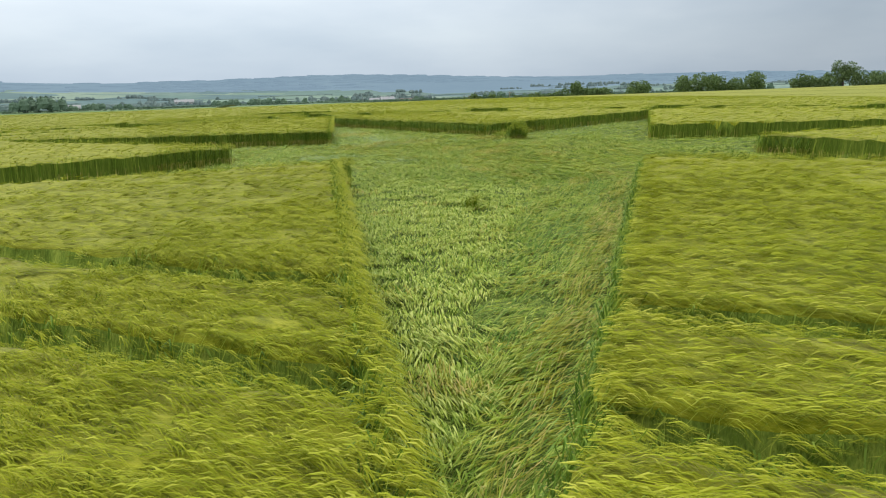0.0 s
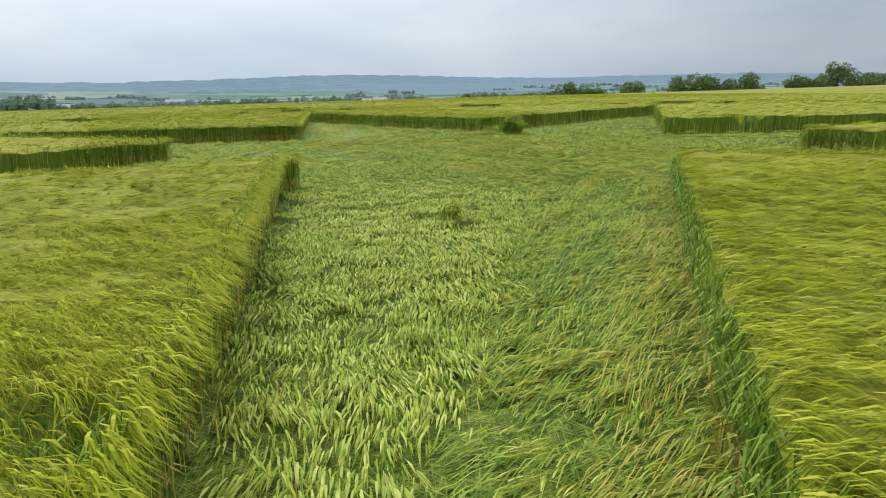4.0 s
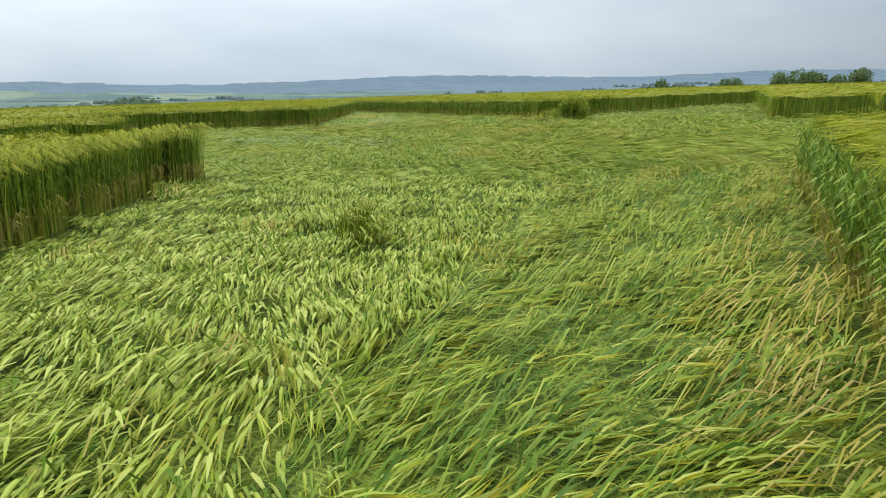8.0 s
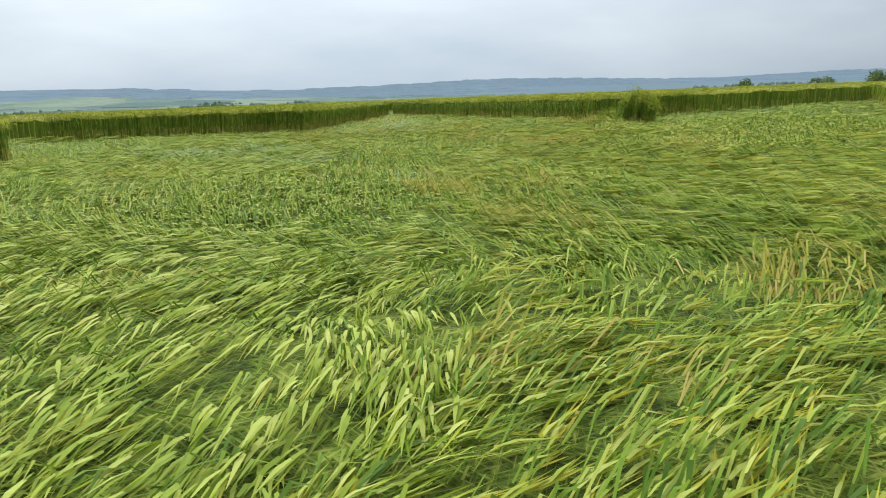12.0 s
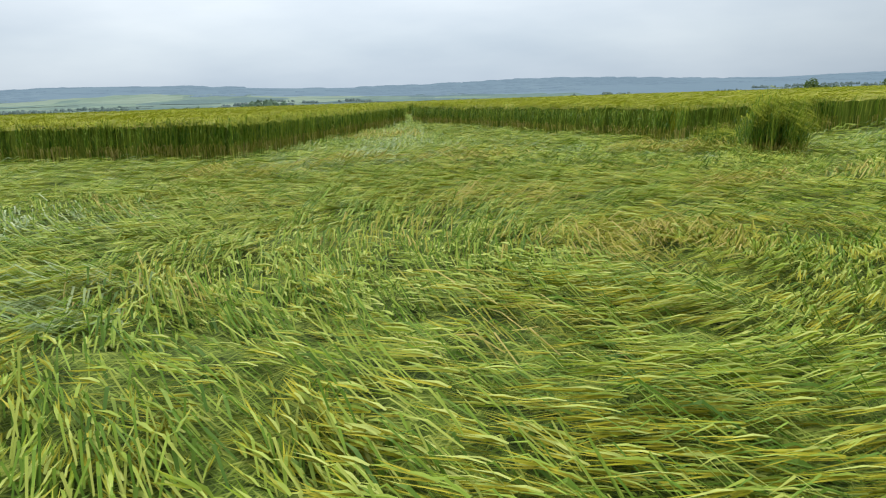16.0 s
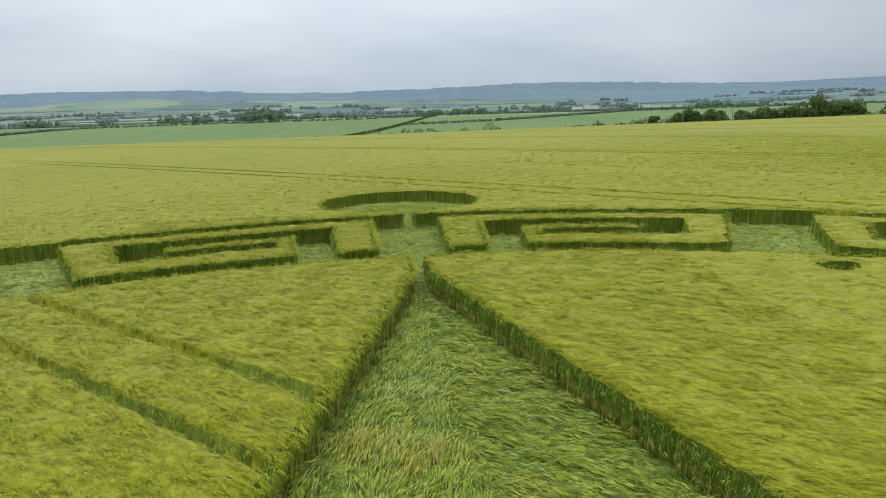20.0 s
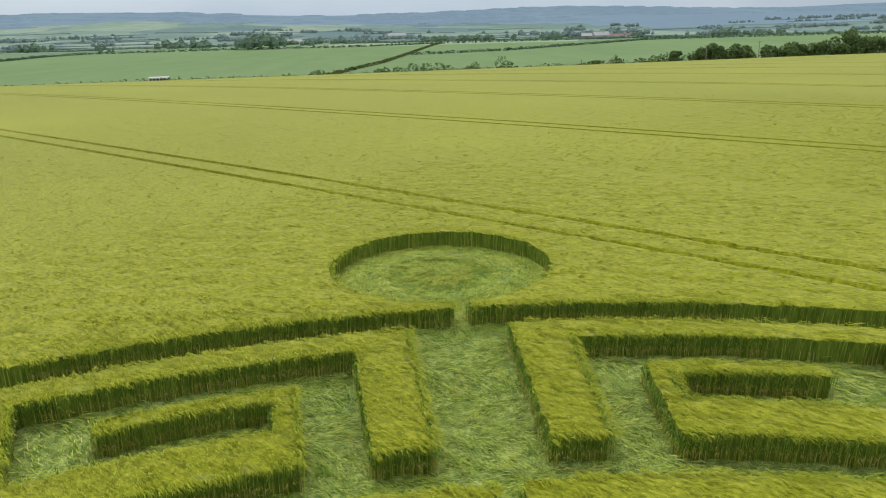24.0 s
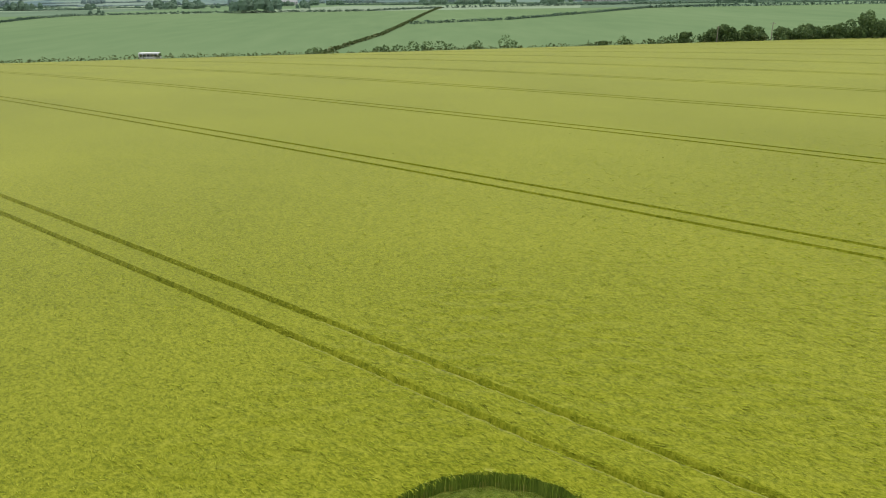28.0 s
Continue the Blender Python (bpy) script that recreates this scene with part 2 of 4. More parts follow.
def waves(x, y, scale, seed, octaves=4):
    """A smooth random field between about -1 and 1, from a few crossing waves."""
    rng = np.random.RandomState(seed)
    v = 0
    for o in range(octaves):
        for _ in range(3):
            a, p = rng.uniform(0, 2 * math.pi), rng.uniform(0, 6.28)
            f = 2 * math.pi / scale * 1.7 ** o * rng.uniform(0.7, 1.3)
            v = v + np.sin((x * math.cos(a) + y * math.sin(a)) * f + p + 0.8 * np.sin((x * math.sin(a) - y * math.cos(a)) * f * 0.6 + p)) * 0.62 ** o
    return v / 3.0


def polar(x, y):
    dx, dy = x - CX, y - CY
    return np.hypot(dx, dy), np.arctan2(dx, dy) - PHASE


def clearing(x, y):
    """Signed distance to the flattened ground: negative inside it, positive in the standing crop."""
    r, th = polar(x, y)
    th = (th + PERIOD / 2) % PERIOD - PERIOD / 2
    fold = np.abs(th)
    # star: one straight edge from the tip to the inner corner
    px, py = r * np.sin(fold), r * np.cos(fold)
    tx, ty = 0.0, R_TIP
    ix, iy = R_IN * math.sin(PERIOD / 2), R_IN * math.cos(PERIOD / 2)
    ex, ey = ix - tx, iy - ty
    ln = math.hypot(ex, ey)
    d = ((px - tx) * ey - (py - ty) * ex) / -ln
    d = np.where(py > R_TIP, np.hypot(px, py - R_TIP), d)
    entry = np.round(polar(x, y)[1] / PERIOD) % 7 == 4
    d = np.where(entry & (r < 24), d - 0.14 * np.clip((r - 10) / 8, 0, 1), d)
    d = np.maximum(d, 0.28 - np.hypot(x + 6.14, y + 1.1))
    # narrow footpath from the tip to the ring
    d = np.minimum(d, np.maximum(px - 0.17, np.maximum(21.0 - r, r - 23.5)))
    deg = np.degrees(fold)
    for r0, r1, a0, a1 in RIM_PATHS:
        dr = np.maximum(r0 - r, r - r1)
        da = np.maximum(a0 - deg, deg - a1) * np.maximum(r, 1) * (math.pi / 180)
        d = np.minimum(d, np.maximum(dr, da))
    d = np.minimum(d, np.maximum(np.abs(r * np.sin(PERIOD / 2 - fold)) - GAP, np.maximum(23.3 - r, r - 31.16)))
    d = np.minimum(d, np.hypot(x - POND[0], y - POND[1]) - POND[2])
    # footpath into the round clearing, and a small pit in the crop
    ax = PHASE + radians(0.5)
    u, v = (x - CX) * math.sin(ax) + (y - CY) * math.cos(ax), (x - CX) * math.cos(ax) - (y - CY) * math.sin(ax)
    d = np.minimum(d, np.maximum(np.abs(v) - 0.18, np.maximum(30.0 - u, u - 35)))
    d = np.minimum(d, np.hypot(x - PIT[0], y - PIT[1]) - PIT[2])
    return d


def tramline(x, y):
    """Distance to the nearest wheel track."""
    v = np.interp(x * TV[0] + y * TV[1], TRAM_TRUE, TRAM_EVEN)
    w = (v - TRAM_FIRST + TRAM_STEP / 2) % TRAM_STEP - TRAM_STEP / 2
    return np.abs(np.abs(w + 0.02 * np.sin(x * 0.21)) - TRAM_GAUGE / 2)


def stand_of(x, y):
    """Which stand of the crop a place belongs to: 0 the open field, 1-7 the wedges, 8-21 the key blocks."""
    r, th = polar(x, y)
    wedge = 1 + np.floor((th % (2 * math.pi)) / PERIOD).astype(int)
    key = 8 + np.floor((th % (2 * math.pi)) / (PERIOD / 2)).astype(int)
    return np.where(r > 30.6, 0, np.where(r > 23.9, np.clip(key, 8, 21), np.clip(wedge, 1, 7)))


WAY = ((-9.5, -19), (-5.5, -10.5), (-2.5, -4), (-1.4, 2), (-1.6, 7))     # the trodden line through the star
CLIMB = ((-1.6, 7), (-2.2, 14), (-3.5, 22), (-3.8, 40))


def off_line(x, y, line):
    d = np.full(np.shape(x), 1e9)
    for (ax, ay), (bx, by) in zip(line, line[1:]):
        lx, ly = bx - ax, by - ay
        t = np.clip(((x - ax) * lx + (y - ay) * ly) / (lx * lx + ly * ly), 0, 1)
        d = np.minimum(d, np.hypot(x - ax - t * lx, y - ay - t * ly))
    return d


# ---- mesh helpers ----
def mesh_from(name, verts, tris, mats, index=None, smooth=False):
    """A mesh from arrays of vertices and of triangles or quads."""
    verts, tris = np.ascontiguousarray(verts, np.float32).reshape(-1, 3), np.ascontiguousarray(tris, np.int32)
    me = bpy.data.meshes.new(name)
    n, k = tris.shape
    me.vertices.add(len(verts))
    me.vertices.foreach_set("co", verts.ravel())
    me.loops.add(n * k)
    me.loops.foreach_set("vertex_index", tris.ravel())
    me.polygons.add(n)
    me.polygons.foreach_set("loop_start", np.arange(0, n * k, k, dtype=np.int32))
    for m in mats:
        me.materials.append(m)
    if index is not None:
        me.polygons.foreach_set("material_index", np.ascontiguousarray(index, np.int32))
    me.polygons.foreach_set("use_smooth", np.full(n, smooth))
    me.update()
    return me


def part(name, bm, mat, parent, label=""):
    me = bpy.data.meshes.new(name)
    bm.to_mesh(me)
    bm.free()
    me.materials.append(mat)
    ob = new(name, me)
    ob.parent = parent
    return tagged(ob, label)


def scatter(rng, x0, x1, y0, y1, density):
    n = int((x1 - x0) * (y1 - y0) * density)
    return rng.uniform(x0, x1, n), rng.uniform(y0, y1, n)


class Bundle:
    """Collects many small strips of triangles with a material number each."""
    def __init__(self):
        self.v, self.f, self.m, self.n = [], [], [], 0

    def strips(self, points, width, side, mat):
        """points: (N, K, 3) along each strip; width: (N, K) or (K,); side: (N, 3) across it. A zero last width closes in a point."""
        points = np.asarray(points, np.float32)
        N, K, _ = points.shape
        w = np.broadcast_to(np.asarray(width, np.float32), (N, K))[..., None]
        a, b = points - side[:, None, :] * w * 0.5, points + side[:, None, :] * w * 0.5
        v = np.stack((a, b), 2).reshape(N, K * 2, 3)
        t = []
        for k in range(K - 1):
            t.append((2 * k, 2 * k + 1, 2 * k + 2))
            if not (k == K - 2 and np.all(w[:, -1] == 0)):
                t.append((2 * k + 1, 2 * k + 3, 2 * k + 2))
        t = np.array(t, np.int32)
        f = (t[None] + (np.arange(N, dtype=np.int32) * K * 2)[:, None, None] + self.n).reshape(-1, 3)
        self.v.append(v.reshape(-1, 3))
        self.f.append(f)
        self.m.append(np.full(len(f), mat, np.int32))
        self.n += N * K * 2

    def mesh(self, name, mats):
        return mesh_from(name, np.concatenate(self.v), np.concatenate(self.f), mats, np.concatenate(self.m))


def unit(a, z=None):
    v = np.stack((np.cos(a), np.sin(a), np.zeros_like(a)), -1)
    return v


# ---- ground: one sheet to the horizon ----
FIELD = material("green_field", [(0.115, 0.178, 0.088), (0.135, 0.20, 0.098), (0.155, 0.22, 0.11)], 0.01, 1.0, 0.0, 0.08, stretch=(1, 0.25, 1), spec=0.0)


def patchwork(name, colours, scale):
    """Fields of several crops, parted at their hedges."""
    m = bpy.data.materials.new(name)
    m.use_nodes = True
    n, l = m.node_tree.nodes, m.node_tree.links
    tc, mp, vo, sc, r = (n.new(k) for k in ("ShaderNodeTexCoord", "ShaderNodeMapping", "ShaderNodeTexVoronoi", "ShaderNodeSeparateColor", "ShaderNodeValToRGB"))
    mp.inputs["Rotation"].default_value = (0, 0, 0.35)
    mp.inputs["Scale"].default_value = (1, 0.62, 0)
    vo.distance = "CHEBYCHEV"
    vo.inputs["Scale"].default_value = scale
    r.color_ramp.interpolation = "CONSTANT"
    for i, c in enumerate(colours):
        e = r.color_ramp.elements.new(i / len(colours)) if i > 1 else r.color_ramp.elements[i]
        e.position, e.color = i / len(colours), (*c, 1)
    no = n.new("ShaderNodeTexNoise")
    no.inputs["Scale"].default_value, no.inputs["Detail"].default_value = 0.02, 5.0
    mx = n.new("ShaderNodeMix")
    mx.data_type, mx.blend_type = "RGBA", "OVERLAY"
    mx.inputs["Factor"].default_value = 0.35
    l.new(tc.outputs["Object"], mp.inputs[0])
    l.new(tc.outputs["Object"], no.inputs["Vector"])
    l.new(mp.outputs[0], vo.inputs["Vector"])
    l.new(vo.outputs["Color"], sc.inputs[0])
    l.new(sc.outputs[0], r.inputs[0])
    l.new(r.outputs[0], mx.inputs[6])
    l.new(no.outputs["Fac"], mx.inputs[7])
    l.new(mx.outputs[2], n["Principled BSDF"].inputs["Base Color"])
    n["Principled BSDF"].inputs["Roughness"].default_value = 1.0
    n["Principled BSDF"].inputs["Specular IOR Level"].default_value = 0.0
    return m


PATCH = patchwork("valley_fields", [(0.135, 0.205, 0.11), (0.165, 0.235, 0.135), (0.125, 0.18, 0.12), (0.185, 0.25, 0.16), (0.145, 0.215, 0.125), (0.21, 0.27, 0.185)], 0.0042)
# the farther fields again, with blue-grey haze mixed into their colours
PATCH_HAZED = patchwork("haze_tinted_fields", [(0.125, 0.185, 0.17), (0.15, 0.215, 0.18), (0.115, 0.17, 0.17), (0.165, 0.23, 0.19), (0.14, 0.20, 0.18), (0.19, 0.25, 0.205), (0.11, 0.165, 0.17)], 0.0042)
# blue haze painted onto the far hills as emission
HILL_HAZED = material("hazed_hill_glow", [(0.012, 0.02, 0.025), (0.022, 0.032, 0.036), (0.04, 0.052, 0.05)], 0.0022, 1.0, 0, 0.02, stretch=(1, 0.4, 1), spec=0.0, haze_glow=(0.185, 0.265, 0.34))

gx = np.concatenate((np.linspace(-4900, -420, 40), np.linspace(-400, 400, 81), np.linspace(420, 4900, 40)))
gy = np.concatenate((np.linspace(-4900, -120, 20), np.linspace(-100, 270, 38), np.arange(276, 330, 6), np.linspace(340, 1200, 60), np.linspace(1220, 4900, 90)))
GX, GY = np.meshgrid(gx, gy)
GZ = terrain(GX, GY)
nx, ny = len(gx), len(gy)
ii = (np.arange(ny - 1)[:, None] * nx + np.arange(nx - 1)[None]).ravel()
quads = np.stack((ii, ii + 1, ii + nx + 1, ii + nx), -1)
cy = (gy[:-1] + gy[1:]) / 2
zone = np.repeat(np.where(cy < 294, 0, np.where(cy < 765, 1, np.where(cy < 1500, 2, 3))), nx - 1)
gcx, gcy = np.tile((gx[:-1] + gx[1:]) / 2, ny - 1), np.repeat(cy, nx - 1)
hills = gcy > 3400 - 900 * np.clip(gcx / np.maximum(gcy, 1) * 3, 0, 1) + 120 * np.sin(gcx * 0.004) + 60 * np.sin(gcx * 0.013)
land = np.stack((GX, GY, GZ), -1).reshape(-1, 3)
ground = new("ground", mesh_from("ground", land, quads[~hills], [SOIL, FIELD, PATCH, PATCH_HAZED], zone[~hills], True))
tagged(ground, "rolling farmland of soil and green fields", "ground", kind="structure")
backdrop = new("backdrop", mesh_from("backdrop", land, quads[hills], [HILL_HAZED], None, True))
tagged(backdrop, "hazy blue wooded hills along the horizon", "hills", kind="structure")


# ---- standing barley: dense bodies of stalks, with ears and edge stalks on them ----
BODY = bpy.data.materials.new("barley_body")
BODY.use_nodes = True
bn, bl = BODY.node_tree.nodes, BODY.node_tree.links
bt = bn.new("ShaderNodeTexCoord")
bsep = bn.new("ShaderNodeSeparateXYZ")
bl.new(bt.outputs["Object"], bsep.inputs[0])
warp = bn.new("ShaderNodeTexNoise")
warp.inputs["Scale"].default_value, warp.inputs["Detail"].default_value = 0.8, 2.0
bl.new(bt.outputs["Object"], warp.inputs["Vector"])
shift = bn.new("ShaderNodeVectorMath")
shift.operation = "MULTIPLY_ADD"
shift.inputs[1].default_value = (0.35, 0.35, 0)
bl.new(warp.outputs["Color"], shift.inputs[0])
bl.new(bt.outputs["Object"], shift.inputs[2])
bmap = bn.new("ShaderNodeMapping")                 # x runs along the lean of the ears
bmap.vector_type = "TEXTURE"
bmap.inputs["Rotation"].default_value = (0, 0, radians(-42))
bl.new(shift.outputs[0], bmap.inputs[0])


def body_noise(along, across, detail, rough):
    m_ = bn.new("ShaderNodeMapping")
    m_.inputs["Scale"].default_value = (along, across, 1.0)
    bl.new(bmap.outputs[0], m_.inputs[0])
    t_ = bn.new("ShaderNodeTexNoise")
    t_.inputs["Scale"].default_value, t_.inputs["Detail"].default_value, t_.inputs["Roughness"].default_value = 1.0, detail, rough
    bl.new(m_.outputs[0], t_.inputs["Vector"])
    return t_.outputs["Fac"]


def blend(a, b, k):
    m_ = bn.new("ShaderNodeMath")
    m_.operation = "MULTIPLY_ADD"
    h_ = bn.new("ShaderNodeMath")
    h_.operation = "MULTIPLY"
    m_.inputs[1].default_value, h_.inputs[1].default_value = 1 - k, k
    bl.new(a, m_.inputs[0])
    bl.new(b, h_.inputs[0])
    bl.new(h_.outputs[0], m_.inputs[2])
    return m_.outputs[0]


fibre = body_noise(15.0, 40.0, 5.0, 0.7)
clump = body_noise(6.0, 8.5, 6.0, 0.66)
broad = body_noise(0.03, 0.05, 4.0, 0.55)
tone = blend(blend(fibre, clump, 0.6), broad, 0.12)
# lit tufts and shaded hollows of the canopy are painted in by this ramp
br = bn.new("ShaderNodeValToRGB")
for i, (p, c) in enumerate(((0.40, (0.078, 0.100, 0.005)), (0.50, (0.163, 0.184, 0.010)), (0.60, (0.25, 0.262, 0.022)))):
    e = br.color_ramp.elements.new(p) if i > 1 else br.color_ramp.elements[i]
    e.position, e.color = p, (*c, 1)
bl.new(tone, br.inputs[0])
bb = bn["Principled BSDF"]
bb.inputs["Roughness"].default_value, bb.inputs["Specular IOR Level"].default_value = 0.9, 0.03
bl.new(br.outputs[0], bb.inputs["Base Color"])
bb.inputs["Sheen Weight"].default_value, bb.inputs["Sheen Roughness"].default_value, bb.inputs["Sheen Tint"].default_value = 0.3, 0.4, (1.0, 0.93, 0.5, 1)
bbump = bn.new("ShaderNodeBump")
bbump.inputs["Strength"].default_value, bbump.inputs["Distance"].default_value = 0.6, 0.02
bl.new(blend(fibre, clump, 0.35), bbump.inputs["Height"])
bl.new(bbump.outputs[0], bb.inputs["Normal"])
# green stem colour, darkened to paint the shade deep between stalks
STEMS_SHADED = material("shaded_stem_wall", [(0.04, 0.072, 0.011), (0.13, 0.19, 0.026), (0.28, 0.33, 0.053)], 9, 0.9, 0.8, 60, stretch=(1, 1, 0.08), spec=0.03)

STEP = 0.22
U0, U1, V0, V1 = -42.0, 32.0, -32.0, 46.0
us, vs = np.linspace(U0, U1, round((U1 - U0) / STEP) + 1), np.linspace(V0, V1, round((V1 - V0) / STEP) + 1)
rows = [TRAM_FIRST + k * TRAM_STEP + g + e for k in range(-6, 14) for g in (-TRAM_GAUGE / 2, TRAM_GAUGE / 2) for e in (-0.29, -0.17, -0.06, 0.06, 0.17, 0.29)]
rows = np.interp(rows, TRAM_EVEN, TRAM_TRUE)
rows = np.array([r for r in rows if V0 < r < V1])
vs = np.sort(np.concatenate((vs[np.abs(vs[:, None] - rows[None]).min(1) > 0.12], rows)))
UU, VV = np.meshgrid(us, vs)
BX, BY = UU * TU[0] + VV * TV[0], UU * TU[1] + VV * TV[1]


def smooth01(a, lo, hi):
    t = np.clip((a - lo) / (hi - lo), 0, 1)
    return t * t * (3 - 2 * t)


def body_height(x, y):
    sd = clearing(x, y)
    top = TOP - 0.075 - 0.02 * (1 - smooth01(off_line(x, y, WAY), 3, 6))
    return (top - 0.05 * (1 - smooth01(sd, 0.1, 0.3))) * (1 - np.where(y > 22, 0.62, 0.85) * smooth01(np.where(y > 3, 0.16, 0.29) - tramline(x, y), 0, 0.12))


def ragged(x, y):
    """Distance to the edge of the standing crop, which wavers by a few centimetres."""
    return clearing(x, y) - 0.03 - 0.03 * waves(x, y, 0.7, 15, 2) - 0.02 * waves(x, y, 0.23, 16, 2)


# draw the points that lie near the edge onto it
EDGE, SETBACK = 0.5 * STEP + 0.01, 0.08
near_edge = np.abs(ragged(BX, BY) - SETBACK) < EDGE
ex_, ey_ = BX[near_edge], BY[near_edge]
for _ in range(3):
    e0_ = ragged(ex_, ey_) - SETBACK
    gx_, gy_ = (ragged(ex_ + 0.02, ey_) - ragged(ex_ - 0.02, ey_)) / 0.04, (ragged(ex_, ey_ + 0.02) - ragged(ex_, ey_ - 0.02)) / 0.04
    k_ = np.clip(e0_, -0.1, 0.1) / np.maximum(gx_ ** 2 + gy_ ** 2, 0.3)
    ex_, ey_ = ex_ - gx_ * k_, ey_ - gy_ * k_
BX[near_edge], BY[near_edge] = ex_, ey_
valid = (ragged(BX, BY) > SETBACK) | near_edge
BH = body_height(BX, BY)
inner = smooth01(np.minimum(np.minimum(UU - U0, U1 - UU), np.minimum(VV - V0, V1 - VV)), 0, 4)
BZ = terrain(BX, BY) + BH + inner * np.where(BH > 0.3, 0.03 * waves(BX, BY, 1.3, 5, 3) + 0.03 * waves(BX + 0.9 * BY, 0.5 * (BY - 0.9 * BX), 0.7, 6, 2) - 0.02, 0)
mu, mv = len(us), len(vs)
bi = (np.arange(mv - 1)[:, None] * mu + np.arange(mu - 1)[None])
corners = np.stack((bi, bi + 1, bi + mu + 1, bi + mu), -1).reshape(-1, 4)
vq, nq = valid.ravel()[corners], near_edge.ravel()[corners]
other = nq[:, 1] & nq[:, 3] & vq.all(1) | ~vq[:, 0] | ~vq[:, 2]          # split along the second diagonal
tris = np.concatenate([corners[vq[:, k].all(1) & (other == flag)][:, k] for k, flag in (((0, 1, 2), False), ((0, 2, 3), False), ((0, 1, 3), True), ((1, 2, 3), True))])
fx_, fy_ = BX.ravel()[tris].mean(1), BY.ravel()[tris].mean(1)
keep_ = (ragged(fx_, fy_) > SETBACK - 0.004) & (np.abs((BX.ravel()[tris[:, 1]] - BX.ravel()[tris[:, 0]]) * (BY.ravel()[tris[:, 2]] - BY.ravel()[tris[:, 0]]) - (BX.ravel()[tris[:, 2]] - BX.ravel()[tris[:, 0]]) * (BY.ravel()[tris[:, 1]] - BY.ravel()[tris[:, 0]])) > 1e-5)
tris, fx_, fy_ = tris[keep_], fx_[keep_], fy_[keep_]
# walls of stems hang from the open edges down to the soil
sides = np.concatenate((tris[:, (0, 1)], tris[:, (1, 2)], tris[:, (2, 0)]))
owner = np.tile(np.arange(len(tris)), 3)
code = np.sort(sides, 1)[:, 0].astype(np.int64) * len(BX.ravel()) + np.sort(sides, 1)[:, 1]
_, first, many = np.unique(code, return_index=True, return_counts=True)
rim = first[many == 1]
rim = rim[near_edge.ravel()[sides[rim]].any(1)]
stand = stand_of(fx_, fy_)
allv = np.stack((BX, BY, BZ), -1).reshape(-1, 3)
STANDS = {}
for s in range(22):
    pick = stand == s
    if not pick.any():
        continue
    q = tris[pick]
    used, inv = np.unique(q, return_inverse=True)
    inv = inv.reshape(q.shape)
    w = sides[rim[stand[owner[rim]] == s]]
    top_a, top_b = allv[w[:, 0]], allv[w[:, 1]]
    low_a, low_b = top_a.copy(), top_b.copy()
    low_a[:, 2], low_b[:, 2] = terrain(top_a[:, 0], top_a[:, 1]) - 0.02, terrain(top_b[:, 0], top_b[:, 1]) - 0.02
    base = len(used) + 4 * np.arange(len(w))[:, None]
    verts = np.concatenate((allv[used], np.stack((top_a, top_b, low_b, low_a), 1).reshape(-1, 3)))
    faces = np.concatenate((inv, base + np.array((0, 2, 1)), base + np.array((0, 3, 2))))
    # wheel-track floors take the darkened stem colour in place of shadow
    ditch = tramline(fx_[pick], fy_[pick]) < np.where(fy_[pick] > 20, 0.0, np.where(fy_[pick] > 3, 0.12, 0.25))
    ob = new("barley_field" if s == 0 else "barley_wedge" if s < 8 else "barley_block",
             mesh_from("barley_body", verts, faces, [BODY, STEMS_SHADED], np.concatenate((ditch, np.ones(2 * len(w)))), True))
    STANDS[s] = ob
    tagged(ob, ("open field of standing yellow-green barley leaning in the wind" if s == 0 else
                "wedge of standing yellow-green barley between two flattened spikes" if s < 8 else
                "standing barley block of the key-patterned rim, yellow-green on top"), "barley", "" if s == 0 else "wedges of the star" if s < 8 else "blocks of the rim", kind="stuff")

# the open field past the formation, with its wheel tracks
tv = []
for k in range(-6, 14):
    c = TRAM_FIRST + k * TRAM_STEP
    for w in (-TRAM_GAUGE / 2, TRAM_GAUGE / 2):
        tv += [c + w - 0.24, c + w - 0.09, c + w + 0.09, c + w + 0.24]
    tv += [c + TRAM_STEP * f for f in (0.2, 0.35, 0.5, 0.65, 0.8)] + [c]
tv = list(np.interp(tv, TRAM_EVEN, TRAM_TRUE))
tv = np.array(sorted(set(round(a, 3) for a in tv)))
outer_u = np.concatenate((np.arange(-420, U0, 4.0), [U0, U1], np.arange(U1 + 4, 380, 4.0)))


def far_sheet(uu, vv, keep):
    A, B = np.meshgrid(uu, vv)
    X, Y = A * TU[0] + B * TV[0], A * TU[1] + B * TV[1]
    h = (TOP - 0.075) * (1 - 0.32 * (tramline(X, Y) < 0.15))
    z = terrain(X, Y) + h
    n1, n2 = len(uu), len(vv)
    i = (np.arange(n2 - 1)[:, None] * n1 + np.arange(n1 - 1)[None])
    q = np.stack((i, i + 1, i + n1 + 1, i + n1), -1).reshape(-1, 4)
    cx, cyy = X.ravel()[q].mean(1), Y.ravel()[q].mean(1)
    cu, cv = A.ravel()[q].mean(1), B.ravel()[q].mean(1)
    ok = keep(cu, cv) & (cyy < 287) & (cyy > -110) & (np.abs(cx) < 330)
    return np.stack((X, Y, z), -1).reshape(-1, 3), q[ok]


inside = lambda u, v: (u > U0) & (u < U1) & (v > V0) & (v < V1)
va, qa = far_sheet(outer_u, np.concatenate((tv[tv < V0], [V0], tv[(tv > V0) & (tv < V1)], [V1], tv[tv > V1])), lambda u, v: ~inside(u, v))
used, inv = np.unique(qa, return_inverse=True)
